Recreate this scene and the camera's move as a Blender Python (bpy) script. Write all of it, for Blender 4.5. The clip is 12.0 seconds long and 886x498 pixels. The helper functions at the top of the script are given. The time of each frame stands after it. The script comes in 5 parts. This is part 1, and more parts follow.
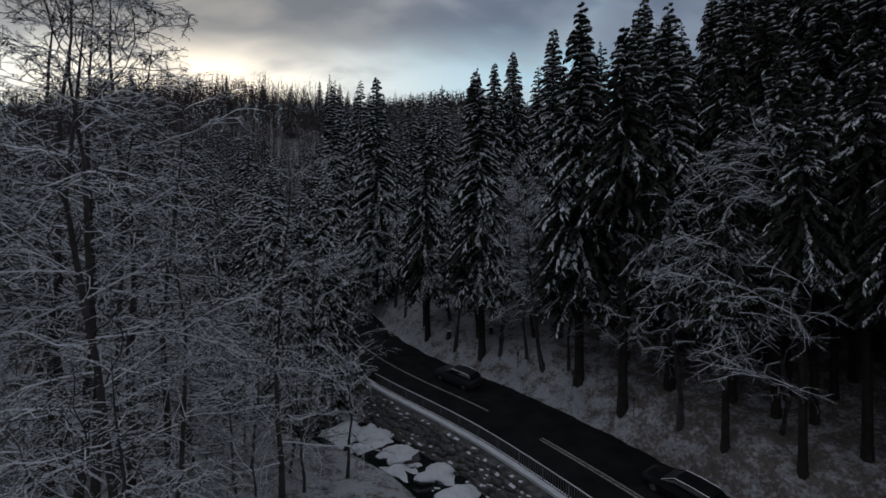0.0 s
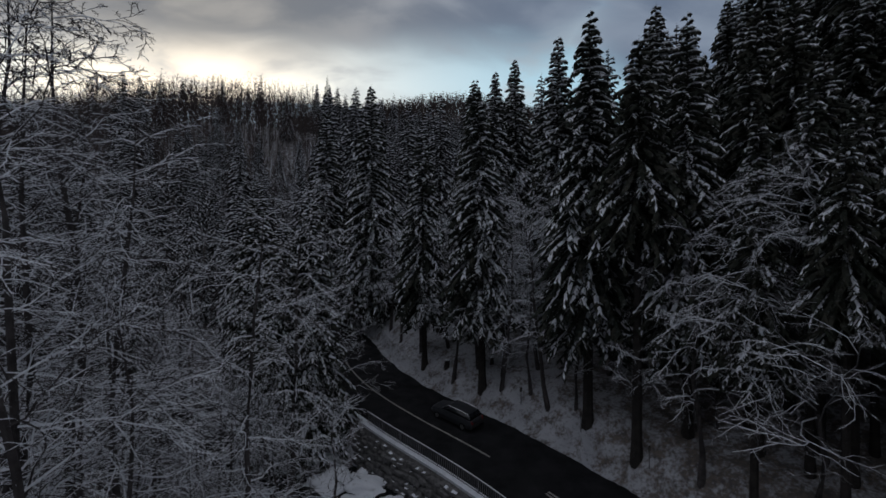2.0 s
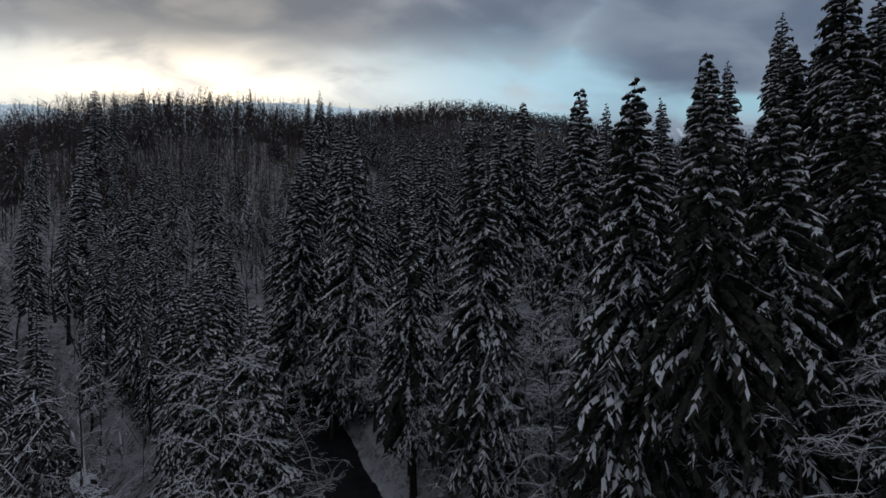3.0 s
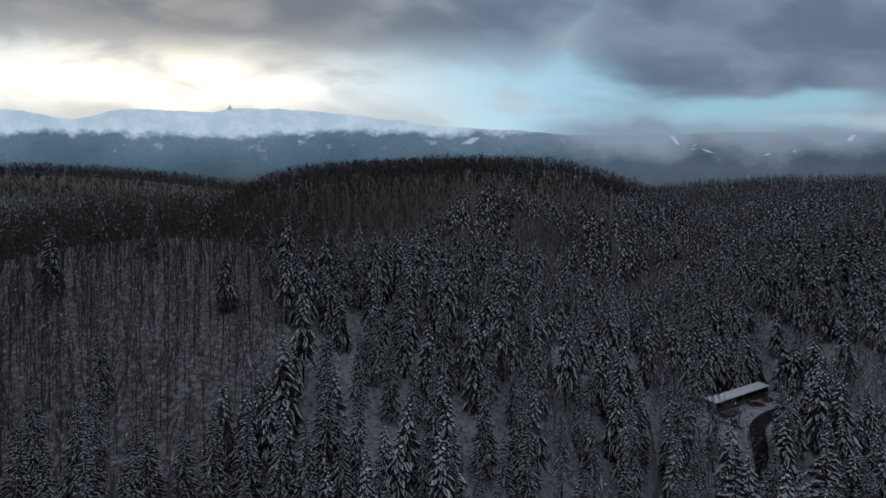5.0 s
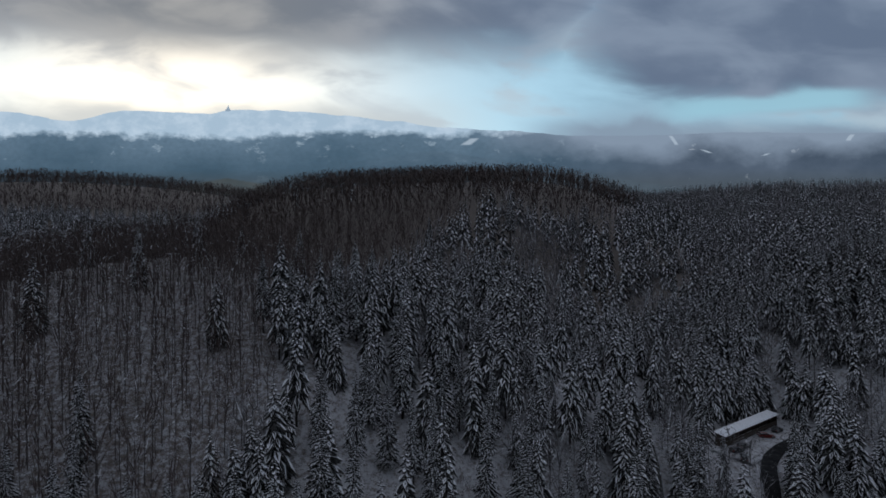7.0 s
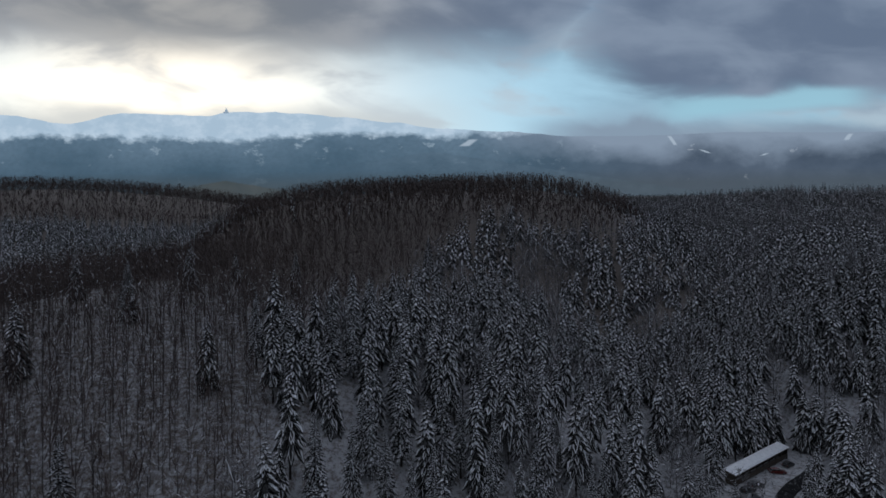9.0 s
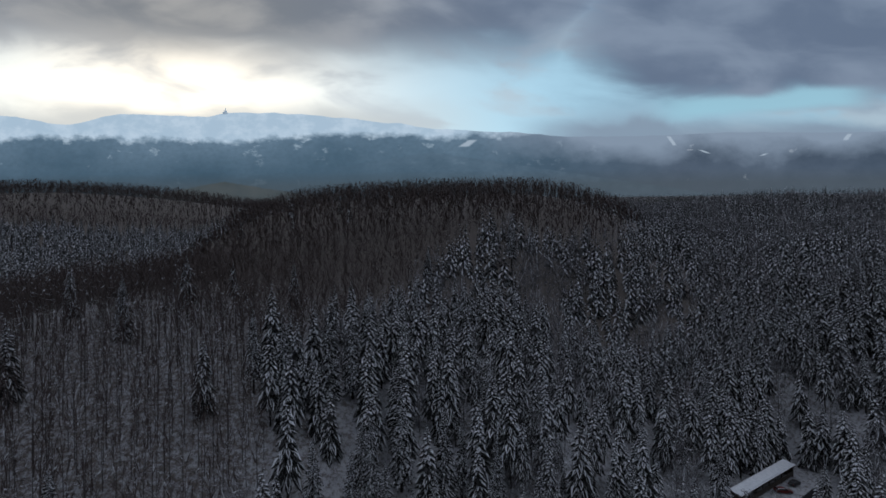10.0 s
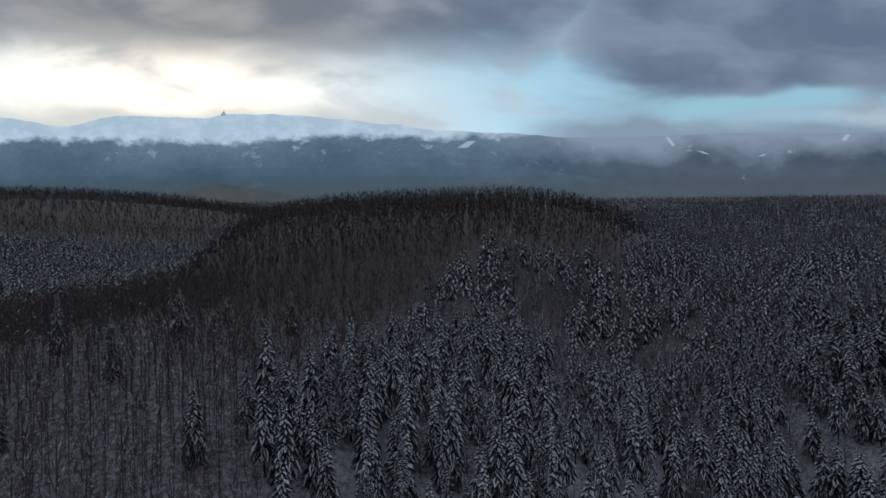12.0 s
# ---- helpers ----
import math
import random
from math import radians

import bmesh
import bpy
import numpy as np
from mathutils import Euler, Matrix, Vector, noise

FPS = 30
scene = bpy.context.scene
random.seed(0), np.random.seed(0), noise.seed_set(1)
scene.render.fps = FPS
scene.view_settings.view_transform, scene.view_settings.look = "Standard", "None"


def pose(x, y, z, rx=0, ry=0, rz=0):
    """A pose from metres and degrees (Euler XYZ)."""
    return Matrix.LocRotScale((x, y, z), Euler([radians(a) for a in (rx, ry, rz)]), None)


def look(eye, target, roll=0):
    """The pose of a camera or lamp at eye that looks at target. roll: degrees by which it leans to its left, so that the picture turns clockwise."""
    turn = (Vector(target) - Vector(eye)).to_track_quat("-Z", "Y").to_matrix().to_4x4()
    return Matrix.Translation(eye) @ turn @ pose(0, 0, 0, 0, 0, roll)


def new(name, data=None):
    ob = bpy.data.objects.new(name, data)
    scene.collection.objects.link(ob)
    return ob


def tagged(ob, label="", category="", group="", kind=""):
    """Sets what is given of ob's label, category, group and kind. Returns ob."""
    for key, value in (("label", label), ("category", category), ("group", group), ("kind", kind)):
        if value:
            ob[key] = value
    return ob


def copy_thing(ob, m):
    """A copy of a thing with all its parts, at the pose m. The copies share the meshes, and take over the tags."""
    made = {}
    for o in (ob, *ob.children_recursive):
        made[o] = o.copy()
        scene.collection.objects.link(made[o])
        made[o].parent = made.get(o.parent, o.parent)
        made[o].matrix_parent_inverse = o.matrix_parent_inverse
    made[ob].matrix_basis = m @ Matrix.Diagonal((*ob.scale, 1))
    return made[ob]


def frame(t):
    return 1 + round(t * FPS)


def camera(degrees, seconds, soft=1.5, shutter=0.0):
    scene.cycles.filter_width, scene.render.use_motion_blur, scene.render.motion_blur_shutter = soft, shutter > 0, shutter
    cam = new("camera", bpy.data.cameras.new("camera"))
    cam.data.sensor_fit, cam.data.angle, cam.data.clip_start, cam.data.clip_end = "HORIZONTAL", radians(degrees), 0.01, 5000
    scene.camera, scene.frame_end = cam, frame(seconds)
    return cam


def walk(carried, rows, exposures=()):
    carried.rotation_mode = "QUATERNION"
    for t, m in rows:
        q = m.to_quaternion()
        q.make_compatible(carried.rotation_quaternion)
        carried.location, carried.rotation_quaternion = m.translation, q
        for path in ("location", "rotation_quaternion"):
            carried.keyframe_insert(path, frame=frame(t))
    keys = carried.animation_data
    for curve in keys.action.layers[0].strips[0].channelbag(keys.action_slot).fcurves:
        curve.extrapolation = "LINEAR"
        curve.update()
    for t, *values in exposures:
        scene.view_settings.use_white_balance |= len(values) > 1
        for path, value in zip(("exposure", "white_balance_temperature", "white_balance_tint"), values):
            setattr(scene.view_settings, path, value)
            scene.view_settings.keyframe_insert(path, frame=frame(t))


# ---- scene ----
# ------------------------------------------------------------------ camera
cam = camera(87.2, 12.0, soft=1.6)
PATH = [
    (0, pose(0.00, 0.00, 20.00, 89.65, 0, 0.7)),
    (0.5, pose(0.06, 0.80, 20.57, 89.65, 0, 0.7)),
    (1, pose(0.11, 1.58, 21.14, 89.65, 0, 0.7)),
    (1.5, pose(0.15, 2.32, 21.71, 89.65, 0, 0.7)),
    (2, pose(0.19, 3.05, 22.27, 89.65, 0, 0.7)),
    (2.5, pose(0.23, 3.82, 22.82, 89.65, 0, 0.7)),
    (2.6, pose(0.15, 4.00, 22.95, 89.65, 0, 0.7)),
    (2.7, pose(0.20, 4.53, 23.39, 89.65, 0, 0.7)),
    (2.8, pose(0.33, 6.75, 25.40, 89.65, 0, 0.7)),
    (2.9, pose(0.48, 9.50, 27.90, 89.65, 0, 0.7)),
    (3, pose(0.62, 12.33, 30.49, 89.65, 0, 0.7)),
    (3.1, pose(0.49, 14.71, 33.51, 89.67, 0, 0.65)),
    (3.2, pose(0.36, 17.08, 36.54, 89.70, 0, 0.6)),
    (3.4, pose(0.09, 21.83, 42.58, 89.75, 0, 0.5)),
    (3.6, pose(-0.17, 26.59, 48.63, 89.79, 0, 0.35)),
    (3.8, pose(-0.43, 31.34, 54.68, 89.84, 0, 0.2)),
    (4, pose(-0.69, 36.03, 60.65, 89.89, 0, 0.1)),
    (4.2, pose(-0.93, 40.22, 65.99, 89.93, 0, 0.05)),
    (4.4, pose(-1.12, 43.62, 70.31, 89.97, 0, 0)),
    (4.6, pose(-1.23, 45.72, 72.98, 89.99, 0, 0)),
    (4.8, pose(-1.30, 46.95, 74.55, 90.00, 0, 0)),
    (5, pose(-1.30, 47.80, 75.50, 90, 0, 0)),
    (5.5, pose(-1.33, 49.03, 77.47, 90, 0.1, 0)),
    (6, pose(-1.36, 50.20, 79.50, 90, 0.1, -0.06)),
    (6.5, pose(-1.34, 51.28, 81.57, 90.01, 0.2, -0.1)),
    (7, pose(-1.25, 52.35, 83.76, 90.02, 0.2, -0.1)),
    (9, pose(-1.28, 56.85, 92.80, 90.06, 0.5, -0.2)),
    (9.5, pose(-1.39, 57.98, 95.12, 90.06, 0.5, -0.22)),
    (10, pose(-1.55, 59.12, 97.42, 90.07, 0.57, -0.27)),
    (10.5, pose(-1.65, 60.30, 99.74, 90.08, 0.6, -0.3)),
    (11, pose(-1.78, 61.53, 102.08, 90.09, 0.62, -0.33)),
    (11.5, pose(-1.98, 62.80, 104.38, 90.1, 0.67, -0.37)),
    (12, pose(-2.15, 64.11, 106.65, 90.1, 0.7, -0.4)),
]
walk(cam, PATH, ((0, 0, 6500, 10), (2.6, 0, 6500, 10), (4.8, 0, 6200, 9), (12, 0, 6150, 9)))

# ------------------------------------------------------------------ world and sun
world = bpy.data.worlds.new("winter_sky")
scene.world = world
world.use_nodes = True
W = world.node_tree
W.nodes.clear()


def wn(kind, **inputs):
    node = W.nodes.new(kind)
    for key, value in inputs.items():
        if isinstance(value, bpy.types.NodeSocket):
            W.links.new(value, node.inputs[key])
        else:
            node.inputs[key].default_value = value
    return node


def wmath(op, a, b=0.0, c=0.0):
    node = W.nodes.new("ShaderNodeMath")
    node.operation = op
    for i, v in enumerate((a, b, c)):
        if isinstance(v, bpy.types.NodeSocket):
            W.links.new(v, node.inputs[i])
        else:
            node.inputs[i].default_value = v
    return node.outputs[0]


def wstep(value, low, high, out_low=0.0, out_high=1.0):
    node = W.nodes.new("ShaderNodeMapRange")
    node.interpolation_type = "SMOOTHERSTEP"
    for i, v in enumerate((value, low, high, out_low, out_high)):
        if isinstance(v, bpy.types.NodeSocket):
            W.links.new(v, node.inputs[i])
        else:
            node.inputs[i].default_value = v
    return node.outputs[0]


def wmix(fac, a, b):
    node = W.nodes.new("ShaderNodeMix")
    node.data_type = "RGBA"
    for i, v in ((0, fac), (6, a), (7, b)):
        if isinstance(v, bpy.types.NodeSocket):
            W.links.new(v, node.inputs[i])
        else:
            node.inputs[i].default_value = v
    return node.outputs[2]


def rgb(r, g, b):
    return (r, g, b, 1.0)


SUN_AZ, SUN_EL = radians(-28), radians(14)
sky = W.nodes.new("ShaderNodeTexSky")
sky.sky_type = "NISHITA"
sky.sun_disc = False
sky.sun_elevation = SUN_EL
sky.sun_rotation = SUN_AZ
way = W.nodes.new("ShaderNodeTexCoord").outputs["Generated"]
sep = W.nodes.new("ShaderNodeSeparateXYZ")
W.links.new(way, sep.inputs[0])
wx, wy, wz = sep.outputs
# places on the sky in front: side over ahead, up over ahead
deep = wmath("MAXIMUM", wy, 0.12)
su = wmath("DIVIDE", wx, deep)
sv = wmath("DIVIDE", wz, deep)
comb = W.nodes.new("ShaderNodeCombineXYZ")
W.links.new(wmath("ADD", su, wmath("MULTIPLY", sv, 0.5)), comb.inputs[0])
W.links.new(wmath("MULTIPLY", sv, 2.4), comb.inputs[1])
big_noise = wn("ShaderNodeTexNoise", Vector=comb.outputs[0], Scale=2.2, Detail=5.0, Roughness=0.5)
fine_noise = wn("ShaderNodeTexNoise", Vector=comb.outputs[0], Scale=4.2, Detail=6.0, Roughness=0.48, Distortion=0.5)
wob = wmath("SUBTRACT", big_noise.outputs[0], 0.5)
fin = wmath("SUBTRACT", fine_noise.outputs[0], 0.5)
stir = wmath("ADD", wmath("MULTIPLY", wob, 0.10), wmath("MULTIPLY", fin, 0.10))
sve = wmath("ADD", sv, stir)
sue = wmath("ADD", su, wmath("MULTIPLY", fin, 0.25))
# glow of the hidden sun, low in front and to one side
glow = wmath("MULTIPLY", wmath("POWER", wstep(su, 0.45, -0.62), 1.25), wstep(su, -1.35, -0.55, 0.55, 1.0))
clear = wmix(glow, rgb(0.32, 0.52, 0.61), rgb(0.63, 0.615, 0.55))
clear = wmix(wstep(sv, 0.42, 0.62), clear, rgb(0.25, 0.36, 0.52))
clear = wmix(0.04, clear, sky.outputs[0])
# thin pale veils in the clear part
clear = wmix(wmath("MULTIPLY", wstep(wmath("ADD", fin, wob), -0.05, 0.22), 0.6), clear, rgb(0.50, 0.53, 0.56))
bank = wmix(glow, rgb(0.165, 0.21, 0.29), rgb(0.28, 0.275, 0.275))
bank = wmix(wstep(wmath("ADD", wmath("MULTIPLY", fin, 1.2), wob), -0.25, 0.3), wmix(glow, rgb(0.132, 0.172, 0.245), rgb(0.215, 0.225, 0.24)), wmix(glow, rgb(0.225, 0.275, 0.355), rgb(0.40, 0.385, 0.365)))
low_edge = wmath("ADD", 0.395, wmath("ADD", wstep(wmath("ADD", su, wmath("MULTIPLY", fin, 0.3)), 0.14, 0.5, 0.0, 0.15), wstep(su, -0.35, -0.95, 0.0, 0.045)))
main = wstep(wmath("SUBTRACT", sve, low_edge), -0.075, 0.105)
right_cloud = wmath("MULTIPLY", wstep(wmath("ADD", sue, wmath("MULTIPLY", wob, 0.35)), 0.16, 0.44), wstep(wmath("ADD", sve, wmath("MULTIPLY", su, -0.04)), 0.225, 0.335))
main = wmath("MAXIMUM", main, right_cloud)
front = wmix(main, clear, bank)
mist = wmath("MULTIPLY", wstep(sue, 0.10, 0.36), wstep(sve, 0.31, 0.24))
front = wmix(wmath("MULTIPLY", mist, 0.92), front, rgb(0.235, 0.29, 0.365))
# a clear strip of sky under the cloud away from the sun
strip_off = wmath("ABSOLUTE", wmath("SUBTRACT", wmath("ADD", sv, wmath("MULTIPLY", fin, 0.05)), wmath("ADD", 0.2605, wmath("MULTIPLY", su, 0.07))))
opening = wmath("MULTIPLY", wstep(strip_off, 0.034, 0.006), wmath("MULTIPLY", wstep(su, 0.40, 0.58), wstep(su, 0.99, 0.84)))
front = wmix(wmath("MULTIPLY", opening, 0.9), front, rgb(0.33, 0.555, 0.65))
low_bank = wmath("MULTIPLY", wstep(sve, 0.350, 0.268), wstep(su, 0.2, -0.3))
front = wmix(wmath("MULTIPLY", low_bank, 0.85), front, rgb(0.55, 0.56, 0.545))
dull = wmix(wstep(wz, 0.05, 0.75), rgb(0.060, 0.066, 0.080), rgb(0.345, 0.366, 0.420))
seen = wmix(wstep(wy, 0.25, 0.5), dull, front)
seen = wmix(wstep(wz, 0.55, 0.8), seen, rgb(0.345, 0.366, 0.420))
shine = W.nodes.new("ShaderNodeBackground")
W.links.new(seen, shine.inputs[0])
shine.inputs[1].default_value = 1.0
out = W.nodes.new("ShaderNodeOutputWorld")
W.links.new(shine.outputs[0], out.inputs[0])

sun = new("sun", bpy.data.lights.new("sun", "SUN"))
sun.data.energy = 0.12
sun.data.angle = radians(25)
sun.data.color = (1.0, 0.9, 0.78)
sun.matrix_world = look((math.sin(SUN_AZ) * 100, math.cos(SUN_AZ) * 100, 100 * math.tan(SUN_EL) + 60), (0, 0, 60))


# ------------------------------------------------------------------ materials
class Mat:
    """A node material with a principled surface and small helpers."""

    def __init__(self, name, rough=0.8, metal=0.0):
        self.m = bpy.data.materials.new(name)
        self.m.use_nodes = True
        self.t = self.m.node_tree
        self.b = self.t.nodes["Principled BSDF"]
        self.b.inputs["Roughness"].default_value = rough
        self.b.inputs["Metallic"].default_value = metal

    def node(self, kind, **inputs):
        node = self.t.nodes.new(kind)
        for key, value in inputs.items():
            self.put(value, node.inputs[key])
        return node

    def put(self, value, socket):
        if isinstance(value, bpy.types.NodeSocket):
            self.t.links.new(value, socket)
        else:
            socket.default_value = value

    def noise(self, scale, detail=4.0, rough=0.55, local=False):
        co = self.node("ShaderNodeTexCoord").outputs["Object"] if local else self.node("ShaderNodeNewGeometry").outputs["Position"]
        return self.node("ShaderNodeTexNoise", Vector=co, Scale=scale, Detail=detail, Roughness=rough).outputs[0]

    def step(self, value, low, high, a=0.0, b=1.0):
        node = self.node("ShaderNodeMapRange")
        for i, v in enumerate((value, low, high, a, b)):
            self.put(v, node.inputs[i])
        return node.outputs[0]

    def math(self, op, a, b=0.0):
        node = self.node("ShaderNodeMath")
        node.operation = op
        self.put(a, node.inputs[0])
        self.put(b, node.inputs[1])
        return node.outputs[0]

    def mix(self, fac, a, b):
        node = self.node("ShaderNodeMix")
        node.data_type = "RGBA"
        for i, v in ((0, fac), (6, a), (7, b)):
            self.put(v, node.inputs[i])
        return node.outputs[2]

    def island(self):
        return self.node("ShaderNodeNewGeometry").outputs["Random Per Island"]

    def one(self):
        return self.node("ShaderNodeObjectInfo").outputs["Random"]

    def up(self):
        sep = self.node("ShaderNodeSeparateXYZ", Vector=self.node("ShaderNodeNewGeometry").outputs["Normal"])
        return sep.outputs[2]

    def bump(self, value, strength=0.3, distance=0.05):
        node = self.node("ShaderNodeBump", Height=value, Strength=strength, Distance=distance)
        self.t.links.new(node.outputs[0], self.b.inputs["Normal"])

    def done(self, colour):
        self.put(colour, self.b.inputs["Base Color"])
        return self.m


def mat_needles():
    m = Mat("spruce_needles", 0.9)
    c = m.mix(m.one(), rgb(0.022, 0.028, 0.022), rgb(0.036, 0.040, 0.030))
    c = m.mix(m.step(m.noise(1.6, 5), 0.45, 0.7), c, rgb(0.065, 0.060, 0.048))
    c = m.mix(m.step(m.noise(5.0, 5, 0.65), 0.55, 0.72, 0, 0.35), c, rgb(0.36, 0.37, 0.40))
    m.put(0.15, m.b.inputs["Specular IOR Level"])
    return m.done(c)


def mat_rimed(name, dark, light, rime, amount):
    m = Mat(name, 0.9)
    c = m.mix(m.step(m.noise(0.35, 5), 0.35, 0.65), dark, light)
    c = m.mix(m.step(m.noise(1.3, 6, 0.7), 0.44, 0.60, 0, amount), c, rime)
    m.put(0.15, m.b.inputs["Specular IOR Level"])
    return m.done(c)


def mat_snow(name, dirt, grain=3.0):
    m = Mat(name, 0.75)
    c = m.mix(m.step(m.noise(grain, 6), 0.35, 0.7), rgb(0.84, 0.86, 0.90), rgb(0.70, 0.73, 0.78))
    c = m.mix(m.step(m.noise(grain * 2.7, 4), 0.56, 0.7, 0, dirt), c, rgb(0.10, 0.085, 0.07))
    m.bump(m.noise(grain * 2, 5), 0.5, 0.08)
    return m.done(c)


def mat_bark(name, dark, light, lichen=0.5):
    m = Mat(name, 0.9)
    c = m.mix(m.step(m.noise(2.2, 6), 0.35, 0.7), dark, light)
    c = m.mix(m.step(m.noise(9.0, 4), 0.62, 0.75, 0, lichen), c, rgb(0.30, 0.31, 0.33))
    m.bump(m.noise(14.0, 4), 0.6, 0.04)
    return m.done(c)


def mat_ground():
    m = Mat("snowy_forest_floor", 0.85)
    snow = m.mix(m.step(m.noise(0.35, 6), 0.3, 0.7), rgb(0.36, 0.37, 0.40), rgb(0.52, 0.53, 0.56))
    litter = m.mix(m.step(m.noise(3.5, 5), 0.35, 0.65), rgb(0.045, 0.035, 0.026), rgb(0.14, 0.10, 0.07))
    n = m.math("ADD", m.math("MULTIPLY", m.noise(0.9, 8, 0.65), 0.6), m.math("MULTIPLY", m.noise(4.5, 6, 0.6), 0.4))
    # the beech hills up the valley hold less snow than the valley floor
    pos = m.node("ShaderNodeSeparateXYZ", Vector=m.node("ShaderNodeNewGeometry").outputs["Position"])
    thin = m.math("MULTIPLY", m.step(pos.outputs[1], 215, 310), m.step(pos.outputs[0], 190, 90))
    thin = m.math("MAXIMUM", thin, m.step(pos.outputs[1], 520, 640, 0, 0.6))
    thin = m.math("MAXIMUM", thin, m.math("MULTIPLY", m.step(pos.outputs[1], 95, 125, 0, 0.27), m.step(pos.outputs[0], -20, -50)))
    # needle litter under the roadside spruces
    thin = m.math("MAXIMUM", thin, m.math("MULTIPLY", m.step(pos.outputs[0], 9, 16, 0, 0.42), m.step(pos.outputs[1], 75, 50)))
    n2 = m.math("ADD", n, m.math("MULTIPLY", thin, 0.2))
    c = m.mix(m.step(n2, 0.475, 0.60, 0, 0.85), snow, litter)
    m.bump(n, 0.7, 0.25)
    return m.done(c)


def mat_asphalt():
    m = Mat("wet_asphalt", 0.45)
    c = m.mix(m.step(m.noise(0.6, 6), 0.35, 0.65), rgb(0.010, 0.010, 0.011), rgb(0.020, 0.020, 0.022))
    c = m.mix(m.step(m.noise(9.0, 4), 0.62, 0.74, 0, 0.5), c, rgb(0.05, 0.05, 0.053))
    m.put(0.12, m.b.inputs["Specular IOR Level"])
    m.put(m.step(m.noise(0.8, 4), 0.35, 0.7, 0.55, 0.9), m.b.inputs["Roughness"])
    m.bump(m.noise(60.0, 3), 0.3, 0.01)
    return m.done(c)


def mat_plain(name, colour, other, rough=0.6, metal=0.0, scale=5.0):
    m = Mat(name, rough, metal)
    m.bump(m.noise(scale * 6, 3), 0.2, 0.01)
    return m.done(m.mix(m.step(m.noise(scale, 5), 0.35, 0.68), colour, other))


NEEDLES = mat_needles()
BOUGH_SNOW = mat_snow("bough_snow", 0.2, 2.5)
DRIFT_SNOW = mat_snow("drift_snow", 0.25, 1.2)
SPRUCE_BARK = mat_bark("spruce_bark", rgb(0.018, 0.015, 0.013), rgb(0.040, 0.034, 0.030), 0.15)
BEECH_BARK = mat_bark("beech_bark", rgb(0.035, 0.030, 0.030), rgb(0.085, 0.075, 0.074), 0.3)
BROWN_TWIGS = mat_bark("brown_twigs", rgb(0.055, 0.041, 0.038), rgb(0.105, 0.080, 0.074), 0.3)
RIMED_NEEDLES = mat_rimed("rimed_needles", rgb(0.022, 0.025, 0.022), rgb(0.040, 0.042, 0.038), rgb(0.46, 0.48, 0.52), 0.5)
RIMED_TWIGS = mat_rimed("rimed_twigs", rgb(0.105, 0.099, 0.101), rgb(0.165, 0.158, 0.162), rgb(0.40, 0.41, 0.44), 0.6)
FROSTED_NEEDLES = mat_rimed("frosted_needles", rgb(0.018, 0.019, 0.017), rgb(0.033, 0.032, 0.030), rgb(0.28, 0.28, 0.31), 0.2)
GROUND = mat_ground()
ASPHALT = mat_asphalt()
LINE_PAINT = mat_plain("worn_line_paint", rgb(0.42, 0.41, 0.38), rgb(0.16, 0.155, 0.15), 0.6)
RAIL_STEEL = mat_plain("dull_steel", rgb(0.13, 0.13, 0.135), rgb(0.21, 0.21, 0.215), 0.5, 0.4)
STONE = mat_plain("wet_stone", rgb(0.07, 0.068, 0.07), rgb(0.17, 0.165, 0.16), 0.7, 0.0, 3.5)
WATER = mat_plain("stream_water", rgb(0.008, 0.010, 0.011), rgb(0.014, 0.017, 0.018), 0.08)


# ------------------------------------------------------------------ mesh helpers
class Geo:
    """Collects corners and faces of one mesh."""

    def __init__(self):
        self.v, self.f, self.s = [], [], []

    def face(self, corners, slot=0):
        n = len(self.v)
        self.v.extend(corners)
        self.f.append(tuple(range(n, n + len(corners))))
        self.s.append(slot)

    def add(self, corners, faces, slots):
        n = len(self.v)
        self.v.extend(corners)
        self.f.extend(tuple(i + n for i in f) for f in faces)
        self.s.extend(slots)

    def mesh(self, name, mats, smooth=False):
        me = bpy.data.meshes.new(name)
        me.from_pydata([tuple(p) for p in self.v], [], self.f)
        for m in mats:
            me.materials.append(m)
        me.polygons.foreach_set("material_index", self.s)
        if smooth:
            me.polygons.foreach_set("use_smooth", [True] * len(self.f))
        me.update()
        return me


def part(name, data, parent, label=""):
    ob = new(name, data)
    ob.parent = parent
    return tagged(ob, label) if label else ob


def from_bm(name, bm, mats):
    me = bpy.data.meshes.new(name)
    bm.to_mesh(me)
    bm.free()
    for m in mats:
        me.materials.append(m)
    return me


def tube(geo, points, radii, sides=5, slot=0, top_slot=None):
    """A tapered tube along points; the sides that face up take top_slot."""
    rings = []
    last = len(points) - 1
    for i, (p, r) in enumerate(zip(points, radii)):
        d = (points[min(i + 1, last)] - points[max(i - 1, 0)]).normalized()
        side = d.cross(Vector((0, 0, 1)))
        side = side.normalized() if side.length > 0.05 else Vector((1, 0, 0))
        up = side.cross(d)
        rings.append([p + side * (r * math.cos(math.pi / 2 + 2 * math.pi * k / sides)) + up * (r * math.sin(math.pi / 2 + 2 * math.pi * k / sides)) for k in range(sides)])
    for i in range(last):
        a, b = rings[i], rings[i + 1]
        for k in range(sides):
            j = (k + 1) % sides
            s = top_slot if (top_slot is not None and k in (0, sides - 1)) else slot
            if i == last - 1 and radii[-1] < 0.004:
                geo.face((a[k], a[j], points[-1]), s)
            else:
                geo.face((a[k], a[j], b[j], b[k]), s)


